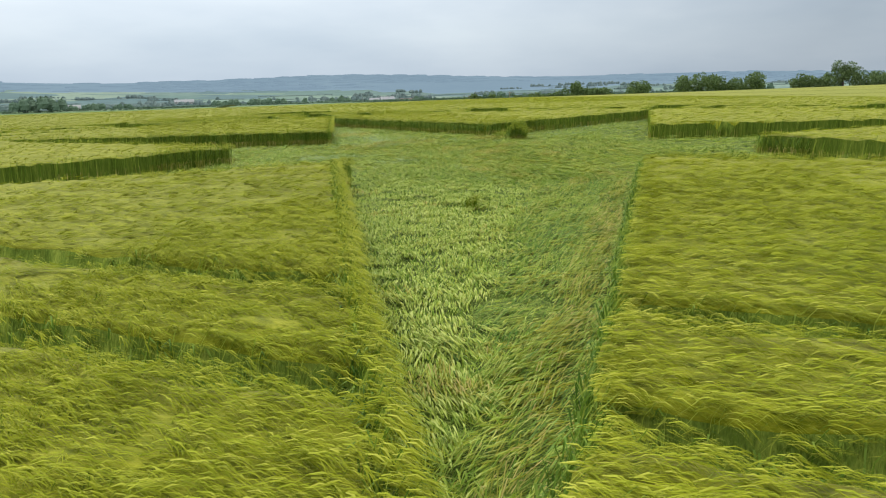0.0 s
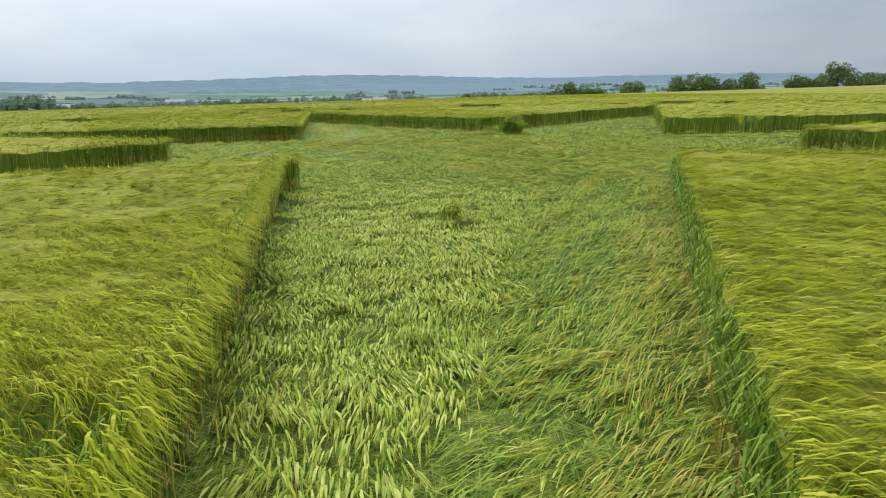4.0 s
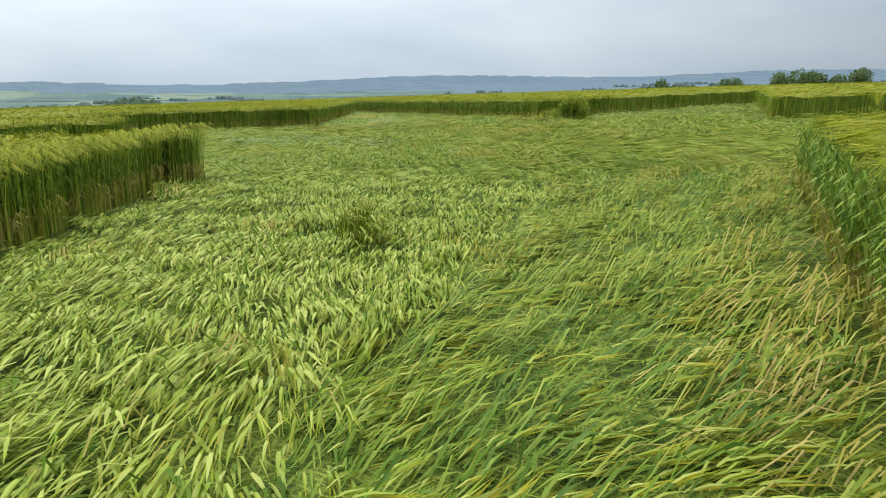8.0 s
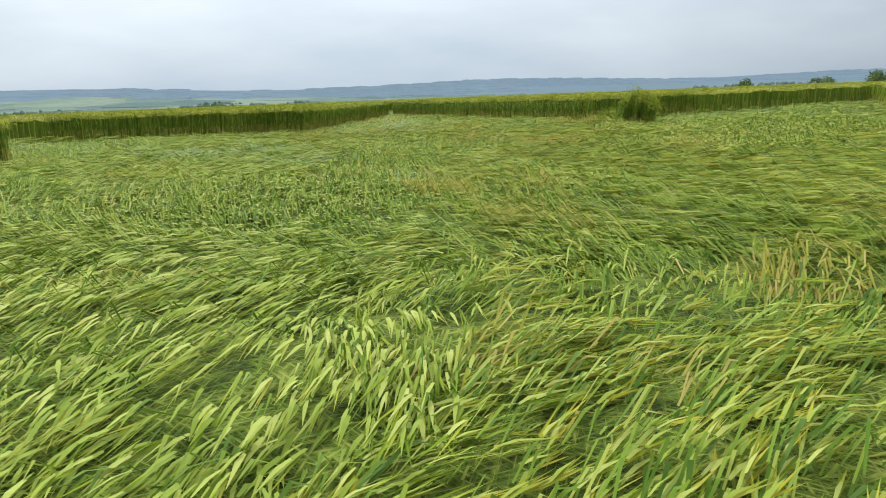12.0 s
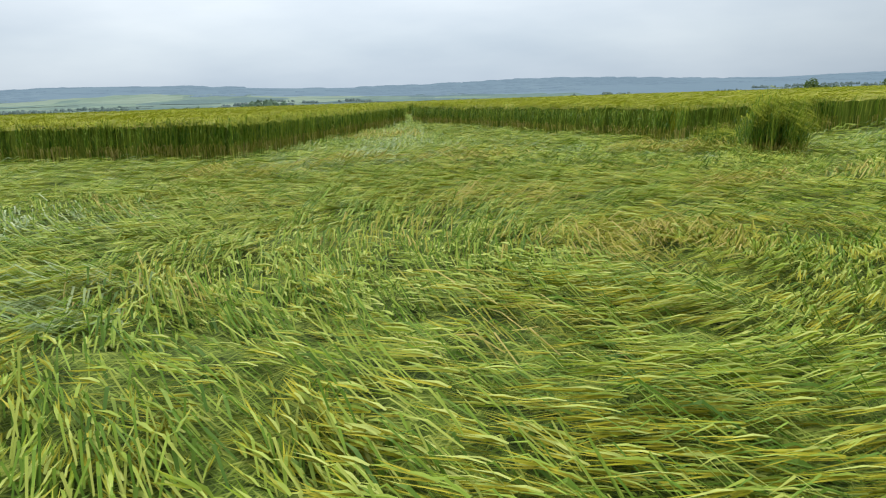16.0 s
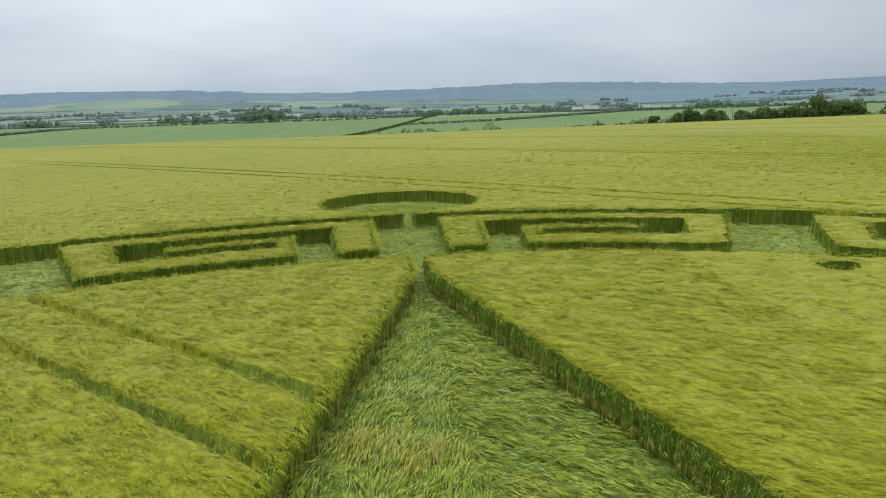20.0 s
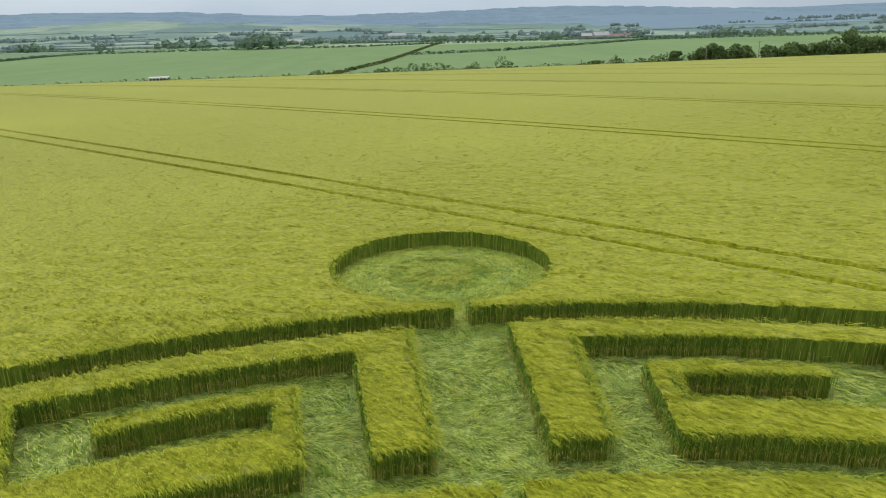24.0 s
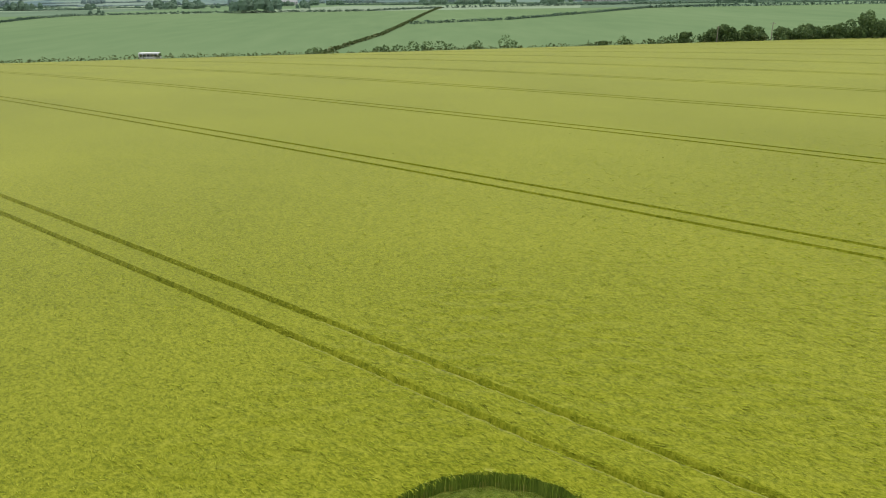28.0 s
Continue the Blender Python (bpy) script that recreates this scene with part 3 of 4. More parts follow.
rest = new("canopy", mesh_from("canopy", va[used], inv.reshape(qa.shape), [BODY], None, False))
rest.parent = STANDS[0]


# ---- barley plants ----
def lean_at(x, y, rng):
    """Heading in which the wind bends the ears."""
    return radians(-42) + 0.16 * waves(x, y, 6.0, 11, 2) + 0.2 * waves(x, y, 0.8, 12, 2) + rng.normal(0, 0.22, len(x))


def ears(bundle, x, y, rng, size=1.0, level=0):
    """Bent upper stalks, each with a drooping ear and its awns."""
    n = len(x)
    a = lean_at(x, y, rng)
    d, side = unit(a), unit(a + math.pi / 2)
    up = np.array((0, 0, 1.0))
    z = terrain(x, y) + TOP - 0.055 + 0.03 * waves(x, y, 1.6, 7, 3) + 0.03 * waves(x + 0.9 * y, 0.8 * (y - 0.9 * x), 0.7, 6, 2) + rng.uniform(-0.045, 0.015, n)
    z = z - 0.3 * smooth01(np.where(y > 3, 0.15, 0.27) - tramline(x, y), 0, 0.12)
    p = np.stack((x, y, z), -1)
    roll = rng.normal(0, 0.35, n)[:, None]
    side = side * np.cos(roll) + up * np.sin(roll)
    s = (size * rng.uniform(0.8, 1.2, n))[:, None]
    droop = rng.uniform(-0.35, 0.4, n)[:, None]
    e0, e1 = p + d * 0.05 * s, p + d * (0.05 + 0.07) * s - up * 0.07 * droop * s
    if level == 0:
        bundle.strips(np.stack((e0, p - d * 0.12 * s - up * 0.2), 1), np.array((0.005, 0.0)) * size, side, 2)
        bundle.strips(np.stack((e0 - d * 0.02, (e0 + e1) / 2 + up * 0.014, e1), 1), np.array((0.007, 0.011, 0.0)) * size, side, 0)
        for k in np.linspace(-1, 1, 4):
            root = e0 + (e1 - e0) * rng.uniform(-0.3, 0.7, n)[:, None] + side * 0.003 * k
            tip = e1 + d * (0.12 - 0.03 * abs(k)) * s + side * (0.045 * k + rng.normal(0, 0.012, n)[:, None]) * s - up * (0.03 + 0.05 * droop + rng.uniform(-0.03, 0.05, n)[:, None]) * s
            bundle.strips(np.stack((root, (root + tip) / 2 + up * 0.024 * s, tip), 1), np.array((0.004, 0.005, 0.0)) * size, side, 1)
    elif level == 1:
        for k in (-1, 0, 1):
            tip = e1 + d * 0.11 * s - up * 0.05 * droop * s + side * (0.035 * k + rng.normal(0, 0.015, n)[:, None]) * s
            bundle.strips(np.stack((e0 - d * 0.05 * s - up * 0.03, tip), 1), np.array((0.009, 0.0)) * size, side, 1)
        bundle.strips(np.stack((e0 - d * 0.02 + up * 0.004, e1), 1), np.array((0.010, 0.0)) * size, side, 0)
    else:
        tip = e1 + d * 0.10 * s - up * 0.05 * droop * s + side * rng.normal(0, 0.04, n)[:, None] * s
        bundle.strips(np.stack((e0 - d * 0.06 * s - up * 0.03, tip), 1), np.array((0.024, 0.0)) * size, side, 1)


def near_field(x, y):
    """How close the flown line passes: 0 near the ground, 1 middle, 2 far."""
    d1, d2 = off_line(x, y, WAY), off_line(x, y, CLIMB)
    return np.where((d1 < 4.6) & (y < -7), 0, np.where((d1 < 9) | ((d2 < 9) & (y < 36.5)), 1, 2))


rng = np.random.RandomState(3)
bundles = {s: Bundle() for s in STANDS}
for level, density, box in ((0, 400, (-17, 2, -24, -7)), (1, 170, (-20, 12, -28, 52)), (2, 44, (-38, 40, -6, 96))):
    x, y = scatter(rng, box[0], box[1], box[2], box[3], density)
    ok = (near_field(x, y) == level) & (clearing(x, y) > 0.03) & (tramline(x, y) > np.where(y > 3, 0.09, 0.2))
    ok &= rng.rand(len(x)) < np.clip((98 - y) / 50, 0, 1)
    ok &= clearing(x + 0.08, y - 0.07) > 0.0
    x, y = x[ok], y[ok]
    st = stand_of(x, y)
    for s in STANDS:
        k = st == s
        if k.sum() > 3:
            ears(bundles[s], x[k], y[k], rng, (1.0, 1.1, 1.35)[level], level)


# ---- edge stalks: upright stems, leaves and ears along every edge of a clearing or wheel track ----
def edge_stalks(bundle, x, y, rng, wide=1.0, rich=True, share=1.0, blow=0.07):
    n = len(x)
    up = np.array((0, 0, 1.0))
    z0 = terrain(x, y)
    a = lean_at(x, y, rng)
    d = unit(a)
    face = rng.uniform(0, 2 * math.pi, n)
    side = unit(face)
    h = TOP * (share * rng.uniform(0.84, 1.03, n))[:, None]
    p = np.stack((x, y, z0), -1)
    bow = d * (rng.uniform(0.3, 1.0, n) * blow)[:, None] + unit(rng.uniform(0, 6.28, n)) * rng.uniform(0, 0.04, n)[:, None]
    k1, k2, k3 = p + up * h * 0.45 + bow * 0.2, p + up * h * 0.85 + bow * 0.7, p + up * h + bow * 1.2 + d * 0.03
    for mat, pick in ((3, slice(0, None, 3)), (2, slice(1, None, 3)), (3, slice(2, None, 3))):
        bundle.strips(np.stack((p, k1), 1)[pick], np.array((0.009, 0.008)) * wide, side[pick], mat)
    bundle.strips(np.stack((k1, k2, k3), 1), np.array((0.007, 0.006, 0.005)) * wide, side, 2)
    tilt = (side * 0.6 + unit(a + 1.57)) / 1.3
    bundle.strips(np.stack((k3 - d * 0.01, k3 + d * 0.045 + up * 0.008, k3 + d * 0.10 - up * 0.025), 1), np.array((0.006, 0.011, 0.0)) * wide, tilt, 0)
    for k in (-1, 1) if rich else (0,):
        bundle.strips(np.stack((k3 + d * 0.02, k3 + d * 0.19 - up * (0.045 + 0.03 * rng.rand(n)[:, None]) + unit(a + 1.57) * 0.03 * k), 1), np.array((0.008, 0.0)) * wide, tilt, 1)
    if rich:
        for f0, mat in ((0.26, 3), (0.5, 4), (0.7, 4)):
            la = rng.uniform(0, 6.28, n)
            ld = unit(la)
            b0 = p + up * h * (f0 + rng.uniform(-0.12, 0.1, n)[:, None])
            ll = rng.uniform(0.12, 0.26, n)[:, None]
            bundle.strips(np.stack((b0, b0 + ld * ll * 0.28 + up * ll * 0.6, b0 + ld * ll * 0.62 + up * ll * 0.4), 1), np.array((0.007, 0.011, 0.0)) * wide, unit(la + 1.57), mat)


for level, density, band in ((0, 900, 0.11), (1, 430, 0.11), (2, 170, 0.11)):
    x, y = scatter(rng, -36, 34, -30, 46, density)
    sd = ragged(x, y)
    ok = (sd > -0.02) & (sd < band)
    x, y = x[ok], y[ok]
    ok = np.where(off_line(x, y, WAY) < 7, 0, near_field(x, y)) == level
    x, y = x[ok], y[ok]
    st = stand_of(x, y)
    for s in STANDS:
        k = st == s
        if k.sum() > 3:
            windward = clearing(x[k] - 0.15, y[k] + 0.13) < 0
            edge_stalks(bundles[s], x[k], y[k], rng, (1.2, 1.35, 2.0)[level], level < 2, np.where(windward, 0.9, 1.0), np.where(windward, 0.13, 0.07))
# stalks that line the wheel tracks
x, y = scatter(rng, -18, 4, -26, -6, 170)
td = tramline(x, y)
ok = (td < 0.27) & (clearing(x, y) > 0.08) & (rng.rand(len(x)) < 0.3 + 2.6 * td)
x, y = x[ok], y[ok]
st, lv = stand_of(x, y), near_field(x, y)
for s in STANDS:
    for level in (0,):
        k = (st == s) & (lv == level)
        if k.sum() > 3:
            edge_stalks(bundles[s], x[k], y[k], rng, 1.1, True, np.clip(0.5 + 2.2 * tramline(x[k], y[k]), 0, 1))
for s, b in bundles.items():
    if b.n:
        ob = new("ears_and_stalks", b.mesh("ears_and_stalks", [EAR, AWN, STALK, DRY, LEAF]))
        ob.parent = STANDS[s]
        tagged(ob, kind="stuff")

# ---- flattened barley ----
MSTEP = 0.2
mu_, mv_ = np.arange(-34, 33, MSTEP), np.arange(-28, 44, MSTEP)
MX, MY = np.meshgrid(mu_, mv_)


def mat_height(x, y):
    ring = np.hypot(x - POND[0], y - POND[1])
    swirl = np.interp(ring, (0, 0.5, 1.0, 1.35, 1.6, 2.0, 2.3, 2.8, POND[2]), (0.11, 0.10, 0.03, -0.03, -0.02, 0.10, 0.06, 0.01, 0.0))
    even = np.where(ring < POND[2], 0.35, 1.0)
    return 0.075 + swirl + even * (0.028 * waves(x, y, 0.9, 21, 3) + 0.022 * waves(x, y, 0.4, 23, 2) + 0.02 * waves(x, y, 3.5, 22, 2))


MD = clearing(MX, MY)
MZ = terrain(MX, MY) + np.maximum(mat_height(MX, MY) - 0.02, 0.01)
n1 = len(mu_)
mi = (np.arange(len(mv_) - 1)[:, None] * n1 + np.arange(n1 - 1)[None])
mq = np.stack((mi, mi + 1, mi + n1 + 1, mi + n1), -1).reshape(-1, 4)
mq = mq[MD.ravel()[mq].min(1) < 0.12]
mcx, mcy = MX.ravel()[mq].mean(1), MY.ravel()[mq].mean(1)


def area_of(x, y):
    r, _ = polar(x, y)
    return np.where(np.hypot(x - POND[0], y - POND[1]) < POND[2] + 0.3, 2, np.where(r > 22.4, 1, 0))


AREAS = {}
mverts = np.stack((MX, MY, MZ), -1).reshape(-1, 3)
for a, (nm, lab) in enumerate((("flattened_star", "flattened green barley laid in combed swathes across the star"),
                               ("flattened_rim", "flattened pale green barley in the key-patterned rim paths"),
                               ("flattened_circle", "round clearing of barley laid in a swirl"))):
    q = mq[area_of(mcx, mcy) == a]
    used, inv = np.unique(q, return_inverse=True)
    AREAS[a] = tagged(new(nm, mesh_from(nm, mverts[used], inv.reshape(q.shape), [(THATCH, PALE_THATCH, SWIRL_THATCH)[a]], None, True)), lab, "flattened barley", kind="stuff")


PALE = ((-4.9, 3.6, 1.9), (-4.5, 6.0, 1.6), (-3.9, 2.3, 0.8), (2.6, 7.6, 0.7), (3.6, 7.2, 0.6))
TRODDEN = ((-0.1, 4.8, 0.7), (-0.6, 6.7, 0.5), (-1.6, 5.3, 0.45), (1.3, 7.0, 0.6), (-3.6, 9.6, 0.9), (-2.4, 10.9, 0.55), (-0.75, 10.7, 0.9), (2.3, 10.9, 0.9), (-2.6, 17.6, 0.6), (-1.7, 17.0, 0.55),
           (0.3, -2.3, 0.5), (-1.7, -1.6, 0.35), (-5.3, 2.6, 0.4), (-1.0, -2.9, 0.4), (-2.2, 0.1, 0.3), (1.2, 3.0, 0.5), (-1.15, 3.3, 0.35), (0.0, 4.5, 0.5), (-2.9, -8.3, 0.4), (-2.55, -7.4, 0.4), (-3.6, -9.3, 0.35), (-7.45, -12.8, 0.3), (-1.3, -0.1, 0.3))
HOLLOWS = ((-4.0, -7.0, 0.35), (-3.8, -7.4, 0.3), (-3.75, -8.1, 0.3), (-3.2, -7.8, 0.35), (-2.0, -6.0, 0.4), (-1.1, -2.5, 0.3), (-4.3, -4.8, 0.25), (-3.1, -4.6, 0.3), (-2.5, -1.0, 0.3), (-0.9, 2.9, 0.35), (-2.4, 3.2, 0.35), (-5.0, -8.6, 0.3), (-6.1, -11.3, 0.35))

SILVER = ((-2.9, 10.6, 1.2), (-1.5, 10.9, 1.0), (1.0, 11.3, 0.8), (3.0, 11.6, 0.8), (-2.2, 12.6, 0.9), (-2.0, 14.7, 0.8), (-1.9, 17.5, 0.8), (-1.8, 19.5, 0.7), (-3.5, 3.8, 0.8), (-5.2, 6.2, 1.4), (-2.3, 1.3, 0.3), (-0.4, 14.0, 0.5), (0.1, 12.6, 0.5))
EARED = ((-1.25, 3.9, 0.45), (-1.1, 4.35, 0.5), (-0.75, 4.1, 0.45), (2.0, 8.1, 0.6), (-2.7, 7.3, 0.4))


def near_spot(x, y, spots):
    v = np.zeros(np.shape(x))
    wob = 0.25 * waves(x, y, 0.7, 51, 2)
    for sx, sy, sr in spots:
        v = np.maximum(v, 1 - np.hypot(x - sx, (y - sy) * 1.25) / sr * (1 + wob) * 0.8)
    return np.clip(v * 2, 0, 1)


def parting(r):
    """Where, across the first spike, the crop laid one way meets the crop laid the other way."""
    return np.interp(r, (6, 7, 9, 11, 13, 15, 17, 22), (-0.4, -0.6, -0.85, -0.75, -0.5, -0.35, -0.05, 0.05))


def lay(x, y):
    """Heading in which the crop lies."""
    r, th = polar(x, y)
    k = np.round(th / PERIOD)
    off = th - k * PERIOD
    axis = math.pi / 2 - (k * PERIOD + PHASE)          # outward along the spike, as an angle from the x axis
    v = r * np.sin(off)
    entry = np.mod(k, 7) == 4
    spike = np.where(entry, np.where(v < parting(r) + 0.12 * waves(x, y, 3, 41, 2), axis - math.pi - 0.75, axis + 0.15), np.where(v > 0, axis - 2.3, axis - 0.35))
    swirl = math.pi / 2 - (th + PHASE) - math.pi / 2 - 0.45 + 0.5 * np.sin(r * 0.9)
    w = smooth01(r, 6.3, 9.0)
    sx, sy = np.cos(spike) * w + np.cos(swirl) * (1 - w), np.sin(spike) * w + np.sin(swirl) * (1 - w)
    a = np.arctan2(sy, sx)
    rim = r > 22.4
    a = np.where(rim, axis + 1.2 + 0.6 * np.sin(r * 2.2), a)
    pr_, pa = np.hypot(x - POND[0], y - POND[1]), np.arctan2(y - POND[1], x - POND[0])
    a = np.where(pr_ < POND[2] + 0.3, np.where(pr_ < 0.9, pa, np.where(pr_ < 2.1, pa + math.pi / 2 + 0.5, pa + math.pi / 2 - 0.15)), a)
    a = a + 2.1 * (near_spot(x, y, PALE) > 0.3)
    return a + 0.3 * waves(x, y, 1.7, 31, 3)


def heads(x, y):
    """Where the crop lies with its ears turned up, side by side like scales: 0 to 1."""
    r, th = polar(x, y)
    k = np.round(th / PERIOD)
    v = r * np.sin(th - k * PERIOD)
    entry = (np.mod(k, 7) == 4) & (r > 4.5)
    h = smooth01(v - parting(r) - 0.12 * waves(x, y, 3, 41, 2), 0.0, 0.15) * entry
    h = np.maximum(h, near_spot(x, y, EARED))
    ring = np.hypot(x - POND[0], y - POND[1])
    h = np.maximum(h, (r > 22.4) * np.where(ring < POND[2], (ring > 1.9) * 1.0, 0.8))
    return np.maximum(h, near_spot(x, y, PALE))


def laid(bundle, cx, cy, per, rng, size=1.0, level=0):
    """Tussocks: each a brush of stalks that lie one way and end in ears and awns."""
    c = len(cx)
    head = heads(cx, cy)
    ca = lay(cx, cy) + 0.28 * waves(cx, cy, 0.45, 45, 2) + rng.normal(0, 0.12, c)
    rough = waves(cx, cy, 2.3, 33, 2) > 0.65
    cz = terrain(cx, cy) + mat_height(cx, cy) + rng.uniform(-0.03, 0.04, c)
    # leafy hollows and a straw-strewn margin along the wall on one side of the first spike
    r, th = polar(cx, cy)
    k7 = np.round(th / PERIOD)
    lee = (np.mod(k7, 7) == 4) & (np.sin(th - k7 * PERIOD) < 0) & (r > 8.0)
    sd = clearing(cx, cy) + 0.12 * waves(cx, cy, 1.1, 63, 2)
    wet = lee * smooth01(0.5 - np.abs(sd + 1.05), 0.0, 0.3) * (waves(cx, cy, 0.8, 64, 2) > -0.25)
    hollow = np.maximum(np.maximum(near_spot(cx, cy, HOLLOWS), 0.8 * (waves(cx, cy, 1.15, 36, 2) > 0.74)), 0.75 * wet)
    cz = cz - 0.04 * hollow
    ring = np.hypot(cx - POND[0], cy - POND[1])
    fade = np.where(ring < POND[2], np.interp(ring, (0.9, 1.2, 1.7, 2.0, 2.4, 2.7), (0, 0.0, 0.1, 0.45, 0.45, 0.1)), np.where(r > 22.4, 0.4, 0.4 * (cy > 9.5)))
    silver = np.maximum(near_spot(cx, cy, SILVER), fade * (level > 0))
    leaf_share = np.where((ring < POND[2]) & (np.abs(ring - 1.35) < 0.35), 0.55, 0.05 + 0.08 * (level == 0)) + 0.45 * hollow + 0.5 * silver
    dry_share = np.maximum(np.maximum(0.7 * near_spot(cx, cy, TRODDEN), 0.5 * lee * smooth01(0.28 - np.abs(sd + 0.3), 0, 0.2)), 0.22 * (waves(cx, cy, 2.6, 38, 2) > 0.7))
    ear_share = np.clip(0.7 + 0.3 * waves(cx, cy, 2.2, 39, 2), 0.35, 1.0)
    ear_share = np.maximum(ear_share, head)
    ear_share = np.where(ring < POND[2], np.where(ring < 0.9, 0.8, np.where(ring < 1.75, 0.15, np.where(ring < 2.4, 1.0, 0.75))), ear_share)
    gold = (waves(cx, cy, 1.3, 65, 2) + 0.5 * rng.normal(size=c) > np.where(ring < 1.0, -1.0, np.where(lee | (r < 5), 0.15, 0.85))) & (head < 0.5)
    who = np.repeat(np.arange(c), per)
    n = len(who)
    hd = head[who]
    wide_ = (1, 1.2, 1.5)[level]
    ou, ov = rng.normal(0, 0.13 * wide_, n), rng.normal(0, 0.085 * wide_, n)      # along and across each swathe
    fan_ = rng.normal(0, 1.2, c)
    a = ca[who] + fan_[who] * ov + rng.normal(0, 0.07, n) + rng.normal(0, 0.25, n) * rough[who]
    d, side = unit(a), unit(a + math.pi / 2)
    up = np.array((0, 0, 1.0))
    cd, cs = unit(ca)[who], unit(ca + math.pi / 2)[who]
    tipped = rng.uniform(0.15, 0.5, c)[who] * (1 - 0.6 * hd)                        # the ear end of a swathe lies over the roots of the next
    p = np.stack((cx[who], cy[who], cz[who]), -1) + cd * ou[:, None] + cs * ov[:, None] + up * (np.clip(ou * tipped, -0.06, 0.09) + rng.uniform(-0.018, 0.022, n))[:, None]
    roll = rng.normal(0, 0.35, n)[:, None]
    side = side * np.cos(roll) + up * np.sin(roll)
    L = (rng.uniform(0.09, 0.22, n) * (1 if level == 0 else 1.2))[:, None]
    lift = rng.uniform(0.0, 0.04, n)[:, None]
    arch = np.where((rng.rand(c) < 0.14 + 0.2 * head) & (hollow < 0.2), rng.uniform(0.03, 0.075, c), 0)[who][:, None] * (level < 2)
    L = L * (1 + arch * 5)
    p = p + up * (arch * 0.5 + 0.012 * hd[:, None])
    q0, q1, q2 = p - d * L - up * (0.035 + arch * 0.4), p - d * L * 0.4 + up * (lift + arch * 0.5), p
    trod = near_spot(cx, cy, TRODDEN)[who]
    leafy = (rng.rand(n) < leaf_share[who]) & (arch[:, 0] == 0)
    dried = rng.rand(n) < dry_share[who]
    grey = rng.rand(n) < silver[who]
    shown = rng.rand(n) < (0.6 - 0.35 * hd if level < 2 else 0.45)
    for pick, mat, w in ((~leafy & ~dried & shown, 1, (0.005, 0.008, 0.0)), (leafy & ~dried & ~grey, 2, (0.007, 0.012, 0.0)), (leafy & ~dried & grey, 6, (0.007, 0.012, 0.0)), (dried, 4, (0.006, 0.008, 0.005))):
        if pick.any():
            raised = (up * (0.035 * trod * dried)[:, None])[:, None]
            bundle.strips((np.stack((q0, q1, q2), 1) + raised)[pick], np.array(w) * size * (1.35 if mat == 4 and level else 1.0), side[pick], mat)
    heady = ~leafy & (rng.rand(n) < ear_share[who] * (1 - 0.7 * dried))
    e0 = q2[heady]
    dd, ss, m, hh, gd = d[heady], side[heady], heady.sum(), hd[heady], gold[who][heady]
    e1 = e0 + dd * (0.088 * rng.uniform(0.75, 1.15, m))[:, None] * min(size, 1.5) - up * (0.006 + 0.022 * hh * rng.rand(m))[:, None]
    comb = hh < 0.5
    if level == 1:
        bundle.strips(np.stack((e0, e1 + dd * 0.015), 1), np.array((0.015, 0.0)) * size, ss, 0)
        for k in (-1, 1):
            few = comb | (rng.rand(m) < 0.3)
            fan = ss * (0.02 * k + rng.normal(0, 0.01, m)[:, None])
            line_ = np.stack((e0 - dd * 0.04 + fan * 0.2, e1 + dd * 0.10 + fan + up * rng.uniform(-0.02, 0.012, m)[:, None]), 1)
            for tone_, mat in ((few & ~gd, 3), (few & gd, 5)):
                bundle.strips(line_[tone_], np.array((0.007, 0.0)) * size, ss[tone_], mat)
        return
    if level == 0:
        plump = (rng.uniform(0.8, 1.25, m) * np.where(comb, 0.7, 1.0))[:, None]
        bundle.strips(np.stack((e0 - dd * 0.01, e0 + (e1 - e0) * 0.4 + up * 0.008, e1 + dd * 0.035), 1), np.array((0.008, 0.013, 0.0)) * plump, ss, 0)
        for k in (-1, 0, 1):
            few = (rng.rand(m) < 0.9) if k else comb
            few = few & (comb | (rng.rand(m) < 0.45))
            fan = ss * (0.017 * k + rng.normal(0, 0.006, m)[:, None])
            root = e0 + (e1 - e0) * rng.uniform(-0.2, 0.6, m)[:, None]
            line_ = np.stack((root + fan * 0.1, e1 + dd * (0.07 + 0.05 * rng.rand(m))[:, None] + fan + up * rng.uniform(-0.025, 0.012, m)[:, None]), 1)
            for tone_, mat in ((few & ~gd, 3), (few & gd, 5)):
                bundle.strips(line_[tone_], np.array((0.009, 0.0)), ss[tone_], mat)
        return
    fan = ss * rng.normal(0, 0.012, m)[:, None]
    bundle.strips(np.stack((e0 - dd * 0.03, e1 + dd * 0.05 + up * 0.012), 1)[::2], np.array((0.017, 0.0)) * size, ss[::2], 0)
    bundle.strips(np.stack((e0 - dd * 0.08 - up * 0.003, e1 + dd * 0.11 + fan + up * rng.uniform(-0.015, 0.012, m)[:, None]), 1), np.array((0.014, 0.0)) * size, ss, 3)


laid_bundles = {a: Bundle() for a in AREAS}
for level, density, per in ((0, 40, 22), (1, 26, 20), (2, 9, 11)):
    x, y = scatter(rng, -34, 33, -28, 44, density)
    ok = clearing(x, y) < -0.05
    x, y = x[ok], y[ok]
    near = np.where(off_line(x, y, WAY) < 2.8, 0, np.where((off_line(x, y, WAY) < 8) | ((off_line(x, y, CLIMB) < 5) & (y < 44)), 1, 2))
    ok = near == level
    x, y = x[ok], y[ok]
    ar = area_of(x, y)
    for a in AREAS:
        k = ar == a
        if k.sum() > 3:
            laid(laid_bundles[a], x[k], y[k], per, rng, (1.0, 1.1, 1.7)[level], level)
